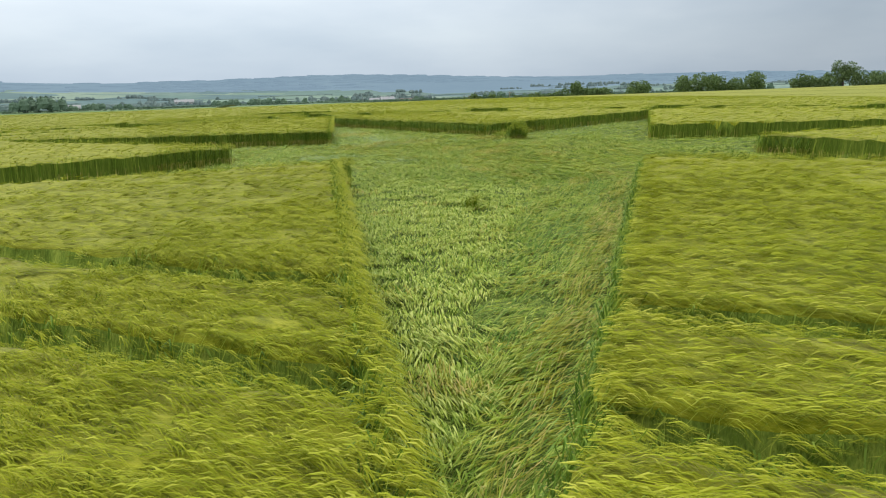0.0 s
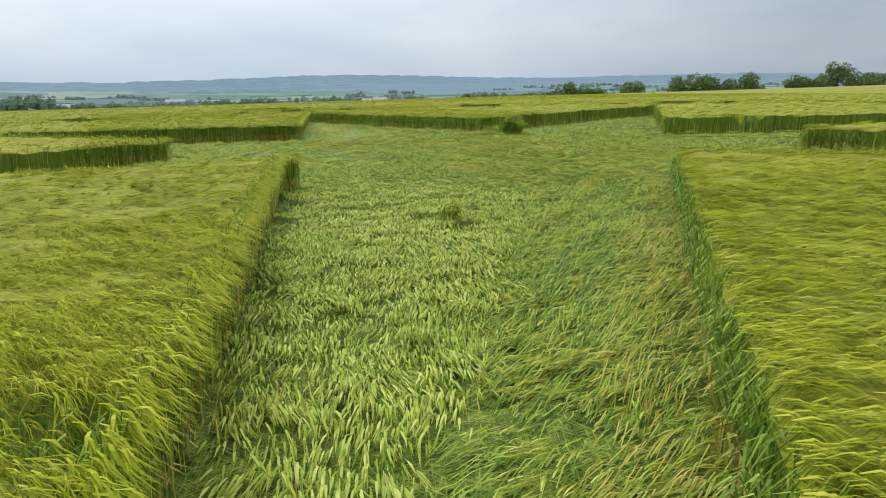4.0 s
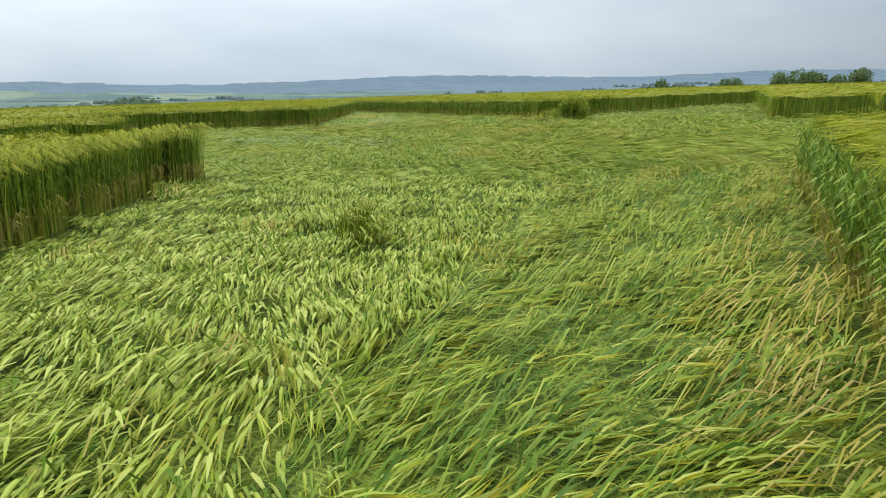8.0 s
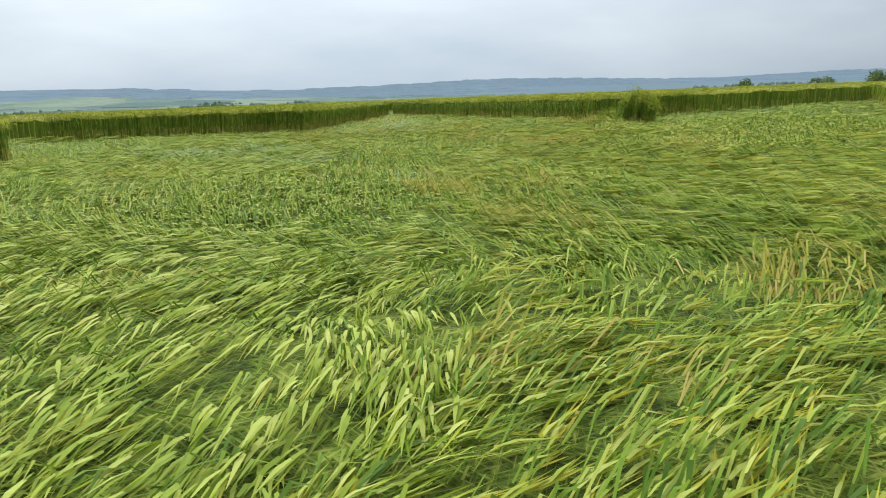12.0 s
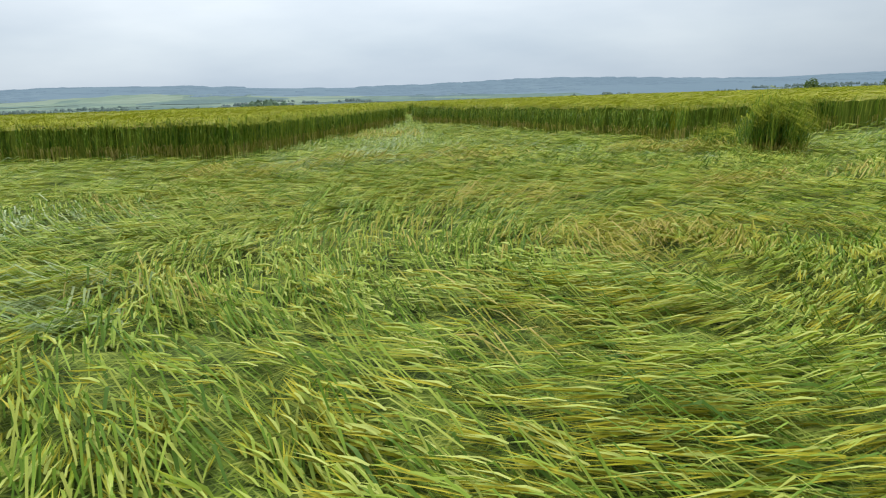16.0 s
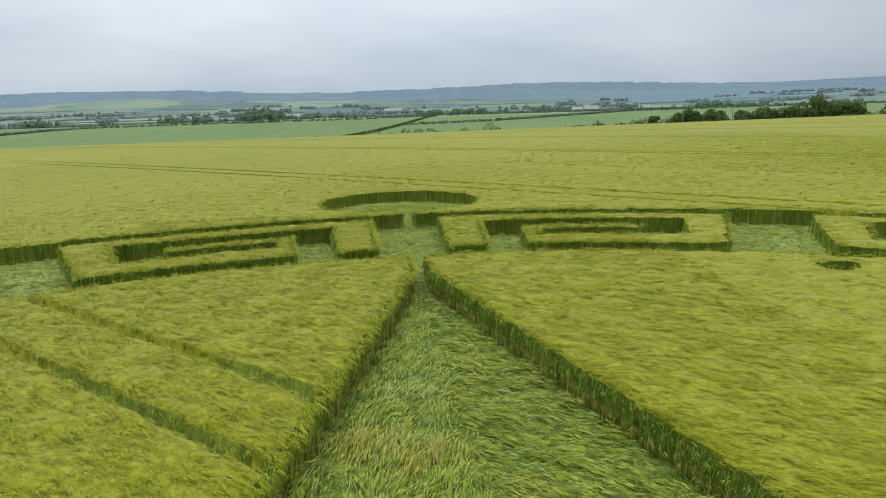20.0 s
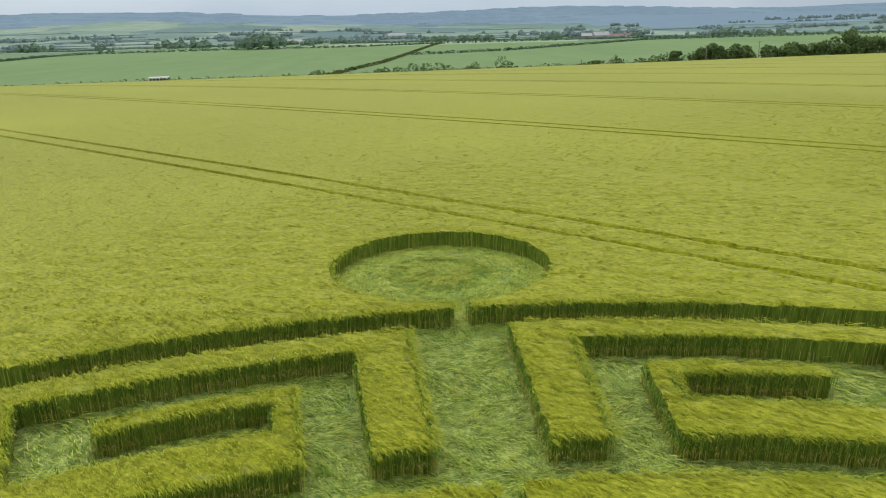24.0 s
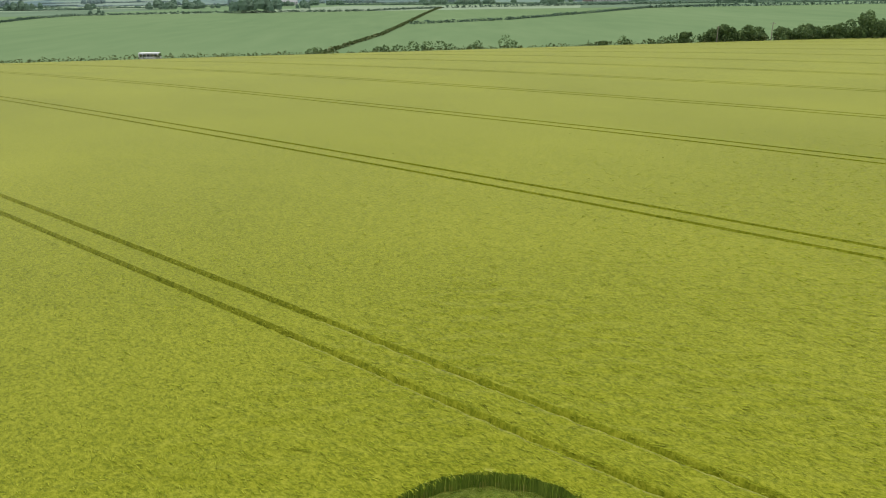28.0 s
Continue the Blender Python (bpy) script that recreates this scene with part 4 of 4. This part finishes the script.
for a, b in laid_bundles.items():
    if b.n:
        ob = new("laid_stalks", b.mesh("laid_stalks", [LAID_EAR, LAID, LEAF, LAID_AWN, DRY, GOLD_AWN, SILVER_LEAF]))
        ob.parent = AREAS[a]
        tagged(ob, kind="stuff")

# a few stalks left upright in the laid crop
stems, wall_stems = [], []
for k in range(6):
    tb = Bundle()
    edge_stalks(tb, rng.normal(0, 0.04, 4), rng.normal(0, 0.04, 4), rng, 1.1, True)
    wall_stems.append(tb.mesh("stalk", [EAR, AWN, STALK, DRY, LEAF]))
    tb = Bundle()
    edge_stalks(tb, rng.normal(0, 0.04, 5), rng.normal(0, 0.04, 5), rng, 1.1, False)
    stems.append(tb.mesh("stalk", [LAID_EAR, AWN, LAID_AWN, DRY, LAID]))


def tuft(x, y, radius, count, height, splay, label, kinds=None):
    t = tagged(new("barley_tuft"), label, "barley tuft", "tufts in the laid crop")
    t.location = (x, y, float(terrain(x, y)))
    for k in range(count):
        st_ = new("stalk", (kinds or stems)[k % 6])
        st_.parent = t
        a, f = rng.uniform(0, 6.28), math.sqrt(rng.rand())
        h = height * (1.05 - 0.35 * f * f) * rng.uniform(0.8, 1.15)
        out_ = splay * f + rng.normal(0, 5)
        m = pose(radius * f * math.cos(a), radius * f * math.sin(a), -0.02, -out_ * math.sin(a), out_ * math.cos(a), rng.uniform(-60, 60))
        st_.matrix_basis = m @ Matrix.Diagonal((1, 1, h, 1))


tuft(3.2, 10.0, 0.36, 150, 1.03, 4, "mound of upright green barley beside the standing wall", wall_stems)
tuft(3.0, 11.3, 0.4, 60, 0.55, 22, "low half-fallen barley between the mound and the wall", wall_stems)
tuft(-4.37, -5.2, 0.12, 26, 0.5, 14, "small yellow-green barley tuft standing amid laid stalks")
tuft(-4.15, -5.25, 0.1, 6, 0.28, 30, "low bent tuft of pale green stalks amid laid crop")


# ---- trees, hedges, the road and the valley ----
TREE = material("tree_leaves", [(0.075, 0.125, 0.05), (0.12, 0.185, 0.07), (0.175, 0.245, 0.09)], 0.5, 0.7, 0, 3, island=0.4, translucent=0.25, spec=0.08)
HEDGE = material("hedge_leaves", [(0.06, 0.09, 0.03), (0.10, 0.135, 0.048), (0.16, 0.18, 0.07)], 0.4, 0.7, 0, 3, island=0.5, translucent=0.2, spec=0.08)
# valley leaves paled and blued to paint in haze, the far ones more so
WOOD = material("haze_tinted_valley_leaves", [(0.095, 0.155, 0.11), (0.12, 0.18, 0.125), (0.145, 0.21, 0.145)], 0.05, 0.9, 0, 0.5, island=0.4, spec=0.0)
WOOD_HAZED = material("haze_tinted_far_leaves", [(0.15, 0.21, 0.205), (0.175, 0.235, 0.225), (0.20, 0.26, 0.245)], 0.02, 1.0, 0, 0.2, island=0.4, spec=0.0)
BARK = material("bark", [(0.06, 0.05, 0.04), (0.11, 0.09, 0.07), (0.17, 0.14, 0.11)], 3, 0.9, 0.6, 20)
TARMAC = material("tarmac", [(0.045, 0.045, 0.047), (0.06, 0.06, 0.06), (0.08, 0.08, 0.08)], 0.5, 0.9, 0.2, 20)
VERGE = material("verge_grass", [(0.08, 0.12, 0.03), (0.14, 0.17, 0.05), (0.22, 0.22, 0.09)], 0.4, 0.9, 0.4, 8)
WHITE = material("white_coachwork", [(0.72, 0.73, 0.74), (0.78, 0.79, 0.79), (0.82, 0.82, 0.82)], 1, 0.35, 0, 10, spec=0.4)
GLASS = material("dark_glass", [(0.02, 0.025, 0.03), (0.03, 0.035, 0.04), (0.04, 0.045, 0.05)], 2, 0.12, 0, 10, spec=0.6)
RUBBER = material("rubber", [(0.02, 0.02, 0.02), (0.03, 0.03, 0.03), (0.04, 0.04, 0.04)], 5, 0.8, 0.2, 40)
RENDER_WALL = material("rendered_wall", [(0.34, 0.34, 0.33), (0.42, 0.42, 0.40), (0.48, 0.48, 0.46)], 0.5, 0.9, 0.1, 5)
BRICK_WALL = material("red_brick_wall", [(0.22, 0.17, 0.15), (0.27, 0.21, 0.185), (0.32, 0.255, 0.225)], 0.5, 0.9, 0.1, 5)
TILE_ROOF = material("tiled_roof", [(0.17, 0.13, 0.12), (0.23, 0.17, 0.15), (0.28, 0.21, 0.18)], 0.6, 0.85, 0.2, 4)
SHEET_ROOF = material("barn_sheet_roof", [(0.26, 0.27, 0.28), (0.31, 0.32, 0.33), (0.36, 0.37, 0.38)], 0.4, 0.6, 0.1, 3, stretch=(6, 1, 1))
TIMBER = material("pole_timber", [(0.20, 0.18, 0.15), (0.27, 0.24, 0.20), (0.33, 0.30, 0.26)], 2, 0.85, 0.3, 20)


def clumps(bundle, rng, lumps, count, size, mat=0, shell=0.55):
    """Leaf sprays scattered through the outer part of ellipsoids given as rows of centre and radii."""
    lumps = np.asarray(lumps, float)
    w = (lumps[:, 3] * lumps[:, 4] + lumps[:, 3] * lumps[:, 5])
    k = rng.choice(len(lumps), count, p=w / w.sum())
    v = rng.normal(size=(count, 3))
    v /= np.linalg.norm(v, axis=1)[:, None]
    rad = shell + (1 - shell) * rng.rand(count) ** 0.7 + rng.normal(0, 0.05, count)
    p = lumps[k, :3] + v * lumps[k, 3:] * rad[:, None]
    a = rng.normal(size=(count, 3)) + v * 0.4
    a /= np.linalg.norm(a, axis=1)[:, None]
    b = np.cross(a, rng.normal(size=(count, 3)))
    b /= np.linalg.norm(b, axis=1)[:, None]
    s = size * rng.uniform(0.6, 1.4, count)[:, None]
    bundle.strips(np.stack((p - a * s * 0.5, p + b * s * 0.12, p + a * s * 0.5), 1), np.array((0.5, 1.0, 0.35)) * size, b, mat)


def crowns(name, lumps, mat, seed):
    """Rounded, uneven tree crowns seen from far off, one for each row of centre and radii."""
    rng = np.random.RandomState(seed)
    lumps = np.asarray(lumps, float)
    m, rows_, cols_ = len(lumps), 4, 7
    el = np.linspace(-0.5, 1.57, rows_)
    az = np.arange(cols_) * 2 * math.pi / cols_
    shape = np.stack([np.stack((np.cos(e) * np.cos(az + 0.4 * i), np.cos(e) * np.sin(az + 0.4 * i), np.full(cols_, np.sin(e))), -1) for i, e in enumerate(el)]).reshape(-1, 3)
    v = lumps[:, None, :3] + shape[None] * lumps[:, None, 3:] * rng.uniform(0.75, 1.2, (m, rows_ * cols_, 1))
    f = []
    for i in range(rows_ - 1):
        for k in range(cols_):
            b_ = i * cols_ + (k + 1) % cols_
            f += [(i * cols_ + k, b_, b_ + cols_), (i * cols_ + k, b_ + cols_, i * cols_ + k + cols_)]
    f = (np.array(f)[None] + (np.arange(m) * rows_ * cols_)[:, None, None]).reshape(-1, 3)
    return new(name, mesh_from(name, v.reshape(-1, 3), f, [mat], None, False))


def limb(bm, a, b, r0, r1, sides=7):
    a, b = Vector(a), Vector(b)
    rot = (b - a).to_track_quat("Z", "Y")
    ring = [[bm.verts.new(c + rot @ Vector((math.cos(2 * math.pi * i / sides) * r, math.sin(2 * math.pi * i / sides) * r, 0))) for i in range(sides)] for c, r in ((a, r0), (b, r1))]
    for i in range(sides):
        j = (i + 1) % sides
        bm.faces.new((ring[0][i], ring[0][j], ring[1][j], ring[1][i]))
    bm.faces.new(ring[1])
    bm.faces.new(ring[0][::-1])


def tree(x, y, height, spread, seed, label, group="trees along the road", name="tree", mat=None, count=1900, leaf=0.6):
    rng = np.random.RandomState(seed)
    t = tagged(new(name), label, "tree", group)
    t.location = (x, y, float(terrain(x, y)) - 0.1)
    bm = bmesh.new()
    fork = height * 0.35
    limb(bm, (0, 0, 0), (0.1, 0, fork), height * 0.035, height * 0.024)
    lumps = []
    for i in range(13):
        a, f = rng.uniform(0, 6.28), rng.uniform(0.2, 1.0) ** 0.7
        c = (math.cos(a) * spread * 0.36 * f, math.sin(a) * spread * 0.36 * f, height * rng.uniform(0.16, 0.80) * (1.10 - 0.25 * f))
        rr = spread * rng.uniform(0.18, 0.30)
        lumps.append((*c, rr, rr, rr * rng.uniform(0.7, 1.0)))
        if i < 5:
            limb(bm, (0.1, 0, fork * 0.95), c, height * 0.014, height * 0.004, 5)
    part("trunk", bm, BARK, t)
    b = Bundle()
    clumps(b, rng, lumps, count, leaf)
    crown = new("crown", b.mesh("crown", [mat or TREE]))
    crown.parent = t
    return t


def hedge(name, points, height, width, seed, label, mat, leaf=0.6, per=14, category="hedge", kind="", gaps=0.0):
    """A run of bushes along a line on the land."""
    rng = np.random.RandomState(seed)
    b = Bundle()
    lumps = []
    for (ax, ay), (bx, by) in zip(points, points[1:]):
        ln = math.hypot(bx - ax, by - ay)
        m = max(2, int(ln / (width * 0.8)))
        for i in range(m):
            f = (i + rng.rand()) / m
            px, py = ax + (bx - ax) * f + rng.normal(0, width * 0.1), ay + (by - ay) * f + rng.normal(0, width * 0.1)
            if rng.rand() < gaps:
                continue
            hh = height * rng.uniform(0.65, 1.15)
            lumps.append((px, py, float(terrain(px, py)) + hh * 0.42, width * 0.62, width * 0.55, hh * 0.58))
    clumps(b, rng, lumps, len(lumps) * per, leaf, shell=0.6)
    return tagged(new(name, b.mesh(name, [mat])), label, category, kind=kind)


# the country road past the field's far edge, with its verge
def ribbon(name, points, half, lift, mat, label, kind="structure"):
    v, f = [], []
    for i, (x, y) in enumerate(points):
        for s in (-half, half):
            v.append((x, y + s, float(terrain(x, y + s)) + lift))
        if i:
            f.append((2 * i - 2, 2 * i, 2 * i + 1, 2 * i - 1))
    return tagged(new(name, mesh_from(name, np.array(v), np.array(f), [mat])), label, name, kind=kind)


line = [(x, 293.5) for x in range(-420, 421, 12)]
ribbon("verge", line, 4.6, 0.06, VERGE, "rough grass verge along the road beyond the barley")
ribbon("road", line, 2.6, 0.12, TARMAC, "narrow grey country road along the field edge")

hedge("roadside_hedge", [(-340, 289.3), (-120, 289.3), (-50, 289.3)], 2.3, 1.9, 1, "low dark hedge along the far side of the road", HEDGE, 0.45, 26)
hedge("roadside_hedge", [(-50, 289.3), (60, 289.3)], 1.9, 1.9, 2, "low dark hedge along the far side of the road", HEDGE, 0.45, 26, gaps=0.05)
hedge("roadside_hedge", [(56, 289.5), (100, 289), (150, 287), (190, 280)], 2.4, 2.6, 3, "overgrown hedge below the roadside trees", HEDGE, 0.55, 26)
hedge("roadside_hedge", [(150, 275), (230, 262), (330, 245)], 2.0, 2.4, 4, "overgrown hedge below the roadside trees", HEDGE, 0.6, 18, gaps=0.15)
for i, (x0, x1, h, w) in enumerate(((-45, -38, 3.0, 3.2), (-19.5, -14, 3.4, 3.2), (-11, 10, 4.2, 4.0), (14.5, 19.5, 3.4, 3.0), (23.5, 32.5, 5.0, 4.6), (61, 65, 2.8, 2.6), (68, 74, 3.4, 3.0), (78, 84, 3.2, 3.0), (86, 90, 3.6, 3.0), (94, 100, 4.0, 3.4))):
    hedge("bush", [(x0, 294.8 if x0 < 50 else 290.5), (x1, 294.8 if x0 < 50 else 290.5)], h, w, 20 + i, "rounded dark green bush beside the road", TREE, 0.55, 110, "bush")
for i, (x, y, h, w) in enumerate(((92, 290, 5.0, 5), (101, 291, 5.6, 7), (107, 292, 6.4, 7), (114, 291, 6.0, 8), (120, 292, 5.6, 7), (127, 290, 6.2, 8), (133, 289, 6.6, 8), (138, 290, 6.2, 8), (144, 287, 6.8, 8), (150, 282, 8.6, 9), (155, 281, 10.2, 10), (162, 284, 7.0, 8), (168, 282, 7.4, 9),
                                  (180, 272, 7.4, 10), (172, 262, 9.6, 12), (194, 258, 9.0, 12), (204, 256, 10.4, 13), (214, 254, 10.0, 13), (226, 252, 9.6, 13), (250, 250, 8.0, 11), (262, 250, 9.0, 11), (274, 249, 15.0, 11), (285, 250, 10.4, 12), (300, 252, 9.6, 12))):
    tree(x, y, h, w, 60 + i, "leafy dark green tree in the roadside hedge line")

# timber poles by the trees
for x, y, h in ((102.6, 287.5, 6.4), (122, 287, 7.0)):
    bm = bmesh.new()
    limb(bm, (0, 0, 0), (0, 0, h), 0.17, 0.12, 10)
    pole = tagged(new("utility_pole"), "weathered timber utility pole by the roadside trees", "utility pole", "poles by the road")
    pole.location = (x, y, float(terrain(x, y)) - 0.1)
    part("post", bm, TIMBER, pole)
    bm = bmesh.new()
    limb(bm, (-0.9, 0, h - 0.5), (0.9, 0, h - 0.5), 0.07, 0.07, 6)
    part("crossarm", bm, TIMBER, pole)
    for k in (-0.8, 0, 0.8):
        bm = bmesh.new()
        limb(bm, (k, 0, h - 0.45), (k, 0, h - 0.2), 0.06, 0.04, 6)
        part("insulator", bm, GLASS, pole)


# a white bus on the road
def box_bm(x0, x1, y0, y1, z0, z1, bevel=0.0):
    bm = bmesh.new()
    bmesh.ops.create_cube(bm, size=1, matrix=Matrix.LocRotScale(((x0 + x1) / 2, (y0 + y1) / 2, (z0 + z1) / 2), None, (x1 - x0, y1 - y0, z1 - z0)))
    if bevel:
        bmesh.ops.bevel(bm, geom=bm.edges[:], offset=bevel, segments=2, affect="EDGES")
    return bm


bus = tagged(new("bus"), "white single-deck bus with dark windows on the road", "bus")
bus.location = (-101, 294.5, float(terrain(-101, 294.5)) + 0.12)
part("body", box_bm(-3.7, 3.7, -1.15, 1.15, 0.35, 2.75, 0.14), WHITE, bus)
part("windscreen", box_bm(3.62, 3.73, -0.95, 0.95, 1.3, 2.4, 0.02), GLASS, bus)
for k in range(5):
    for s in (-1, 1):
        part("window", box_bm(-3.3 + 1.3 * k, -2.2 + 1.3 * k, s * 1.12, s * 1.165, 1.4, 2.3, 0.01), GLASS, bus)
for wx in (-2.3, 2.4):
    for s in (-1.0, 1.0):
        bm = bmesh.new()
        limb(bm, (wx, s - 0.13, 0.45), (wx, s + 0.13, 0.45), 0.45, 0.45, 16)
        tyre = part("wheel", bm, RUBBER, bus)
        bm = bmesh.new()
        limb(bm, (wx, s - 0.15, 0.45), (wx, s + 0.15, 0.45), 0.22, 0.22, 12)
        part("hub", bm, WHITE, tyre)
for s in (-0.8, 0.8):
    part("headlight", box_bm(3.68, 3.74, s - 0.15, s + 0.15, 0.7, 0.95, 0.02), GLASS, bus)

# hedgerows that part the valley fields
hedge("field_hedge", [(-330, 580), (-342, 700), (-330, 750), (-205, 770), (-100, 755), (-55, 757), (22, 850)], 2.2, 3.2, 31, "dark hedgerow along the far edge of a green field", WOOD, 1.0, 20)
hedge("field_hedge", [(-40, 302), (-22, 405), (-13, 500), (0, 640), (22, 850)], 1.4, 1.9, 32, "bushy hedgerow running down between two green fields", HEDGE, 0.8, 20, gaps=0.06)
hedge("field_hedge", [(-8, 505), (60, 545), (150, 650), (215, 735), (330, 800)], 2.0, 3.0, 33, "dark hedgerow between two green fields", WOOD, 0.9, 20)
hedge("field_hedge", [(22, 850), (160, 900), (330, 960), (520, 1000)], 3.0, 4.5, 34, "dark hedgerow in the valley", WOOD, 1.6, 9)
hedge("field_hedge", [(215, 735), (420, 760), (600, 800)], 3.0, 4.0, 35, "dark hedgerow in the valley", WOOD, 1.5, 9)


def wood(name, x, y, sx, sy, h, n, seed, label, mat):
    """A stand of trees seen from afar: many crowns."""
    rng = np.random.RandomState(seed)
    lumps = []
    for _ in range(n):
        px, py = x + rng.uniform(-0.5, 0.5) * sx, y + rng.uniform(-0.5, 0.5) * sy
        hh = h * rng.uniform(0.6, 1.1) * (1 - 0.5 * abs(px - x) / sx)
        lumps.append((px, py, float(terrain(px, py)) + hh * 0.5, hh * 0.42, hh * 0.42, hh * 0.55))
    return tagged(crowns(name, [(*l_[:3], *(np.array(l_[3:]) * k_)) for l_ in lumps for k_ in (1.0, 0.8)], mat, seed), label, "wood", kind="stuff")


wood("wood", -160, 765, 46, 30, 15, 26, 41, "clump of dark trees beside a hedge in the valley", WOOD)
wood("wood", -132, 880, 18, 8, 8, 5, 42, "pair of round bushes at a field edge", WOOD)
wood("wood", -330, 1050, 70, 40, 13, 20, 43, "belt of trees across the valley fields", WOOD)
wood("wood", -560, 1100, 46, 30, 12, 12, 44, "clump of dark trees in the valley", WOOD)
wood("wood", -330, 800, 14, 8, 6, 4, 45, "small thicket in a green field", WOOD)
wood("wood", 330, 1640, 120, 80, 17, 34, 46, "trees around the village houses", WOOD_HAZED)
wood("wood", 470, 1750, 170, 60, 17, 36, 47, "trees around the village houses", WOOD_HAZED)
wood("wood", 620, 1500, 160, 60, 15, 30, 48, "belt of trees across the valley", WOOD_HAZED)
wood("wood", 360, 880, 60, 20, 8, 14, 49, "thicket along a valley hedge", WOOD)

rngv = np.random.RandomState(8)
near_rows, far_rows = [], []
for i in range(150):
    y = 960 + 1750 * rngv.rand() ** 0.8
    x = rngv.uniform(-0.75, 0.95) * (y + 100)
    lumps = near_rows if y < 1350 else far_rows
    kind_ = rngv.rand()
    if kind_ < 0.6:
        ln, an = rngv.uniform(120, 420), rngv.normal(0.06, 0.16)
        for k in range(int(ln / 9)):
            px, py = x + math.cos(an) * k * 9, y + math.sin(an) * k * 9
            hh = rngv.uniform(1.8, 2.8) if rngv.rand() < 0.93 else rngv.uniform(6, 10)
            lumps.append((px, py, float(terrain(px, py)) + hh * 0.3, max(6.0, hh * 0.6), 2.5, hh * 0.7))
    else:
        sx, hh0 = rngv.uniform(20, 150), rngv.uniform(7, 13)
        for k in range(int(4 + sx / 6)):
            px, py = x + rngv.uniform(-0.5, 0.5) * sx, y + rngv.uniform(-14, 14)
            hh = hh0 * rngv.uniform(0.6, 1.1)
            lumps.append((px, py, float(terrain(px, py)) + hh * 0.4, hh * 0.6, hh * 0.5, hh * 0.6))
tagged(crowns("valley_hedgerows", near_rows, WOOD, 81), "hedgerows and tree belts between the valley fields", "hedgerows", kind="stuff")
tagged(crowns("distant_hedgerows", far_rows, WOOD_HAZED, 82), "distant hedgerows and tree belts, tinted blue-green for haze", "hedgerows", kind="stuff")
# wooded crests of the far hills, glowing in the same haze colour
lumps = []
for i in range(1100):
    x, y = rngv.uniform(-3300, 4300), rngv.uniform(3200, 4700)
    if 0.5 * math.sin(x * 0.0021 + 1) + 0.5 * math.sin(x * 0.0057 + y * 0.002) + rngv.normal(0, 0.4) > -0.15:
        hh = rngv.uniform(3, 7)
        lumps.append((x, y, float(terrain(x, y)), rngv.uniform(35, 110), 25, hh))
crest = crowns("hill_woods", lumps, HILL_HAZED, 83)
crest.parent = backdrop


# the village
def house(x, y, w, d, h, turn, wall, roof, seed, label, chimney=True):
    rng = random.Random(seed)
    hs = tagged(new("house"), label, "house", "village houses")
    hs.matrix_world = pose(x, y, float(terrain(x, y)) - 0.2, 0, 0, turn)
    part("wall", box_bm(-w / 2, w / 2, -d / 2, d / 2, 0, h), wall, hs)
    bm = bmesh.new()
    rise = d * 0.42
    v = [bm.verts.new(c) for c in ((-w / 2 - 0.3, -d / 2 - 0.4, h - 0.1), (w / 2 + 0.3, -d / 2 - 0.4, h - 0.1), (w / 2 + 0.3, d / 2 + 0.4, h - 0.1), (-w / 2 - 0.3, d / 2 + 0.4, h - 0.1), (-w / 2 - 0.3, 0, h + rise), (w / 2 + 0.3, 0, h + rise))]
    for q in ((0, 1, 5, 4), (2, 3, 4, 5), (0, 4, 3), (1, 2, 5), (3, 2, 1, 0)):
        bm.faces.new([v[i] for i in q])
    rf = part("roof", bm, roof, hs)
    if chimney:
        part("chimney", box_bm(w * 0.3, w * 0.3 + 0.9, -0.4, 0.4, h + rise * 0.6, h + rise + 1.1), BRICK_WALL, rf)
    for i in range(max(2, int(w / 3.2))):
        for z in (1.0, 3.4)[: 2 if h > 4 else 1]:
            xx = -w / 2 + (i + 0.5) * w / max(2, int(w / 3.2))
            part("window", box_bm(xx - 0.5, xx + 0.5, -d / 2 - 0.04, -d / 2 + 0.02, z, z + 1.2), GLASS, hs)


village = ((384, 1600, 34, 18, 6.0, 8, RENDER_WALL, SHEET_ROOF, "long pale barn with a grey sheet roof"), (352, 1590, 22, 14, 5.0, -15, BRICK_WALL, SHEET_ROOF, "brick farm barn with a grey sheet roof"),
           (420, 1605, 30, 9, 4.5, 3, RENDER_WALL, TILE_ROOF, "long white-rendered cottage row with a tiled roof"), (446, 1612, 16, 9, 5.0, 10, RENDER_WALL, TILE_ROOF, "white-rendered house with a tiled roof"),
           (372, 1660, 14, 9, 6.0, 20, RENDER_WALL, TILE_ROOF, "white-rendered house among the trees"), (330, 1650, 13, 9, 6.0, -10, BRICK_WALL, TILE_ROOF, "red brick house with a tiled roof"),
           (402, 1690, 13, 9, 6.2, 5, BRICK_WALL, TILE_ROOF, "red brick house with a tiled roof"), (300, 1620, 12, 8, 5.6, 30, BRICK_WALL, TILE_ROOF, "red brick house with a tiled roof"), (470, 1660, 14, 9, 5.8, -8, BRICK_WALL, TILE_ROOF, "red brick house with a tiled roof"),
           (-212, 1260, 26, 10, 4.5, 5, RENDER_WALL, SHEET_ROOF, "pale farm building among the valley trees"), (-60, 1900, 46, 14, 5, 4, RENDER_WALL, SHEET_ROOF, "long pale farm building in the valley"))
for i, (x, y, w, d, h, turn, wall, roof, label) in enumerate(village):
    house(x, y, w, d, h, turn, wall, roof, i, label, roof is TILE_ROOF)
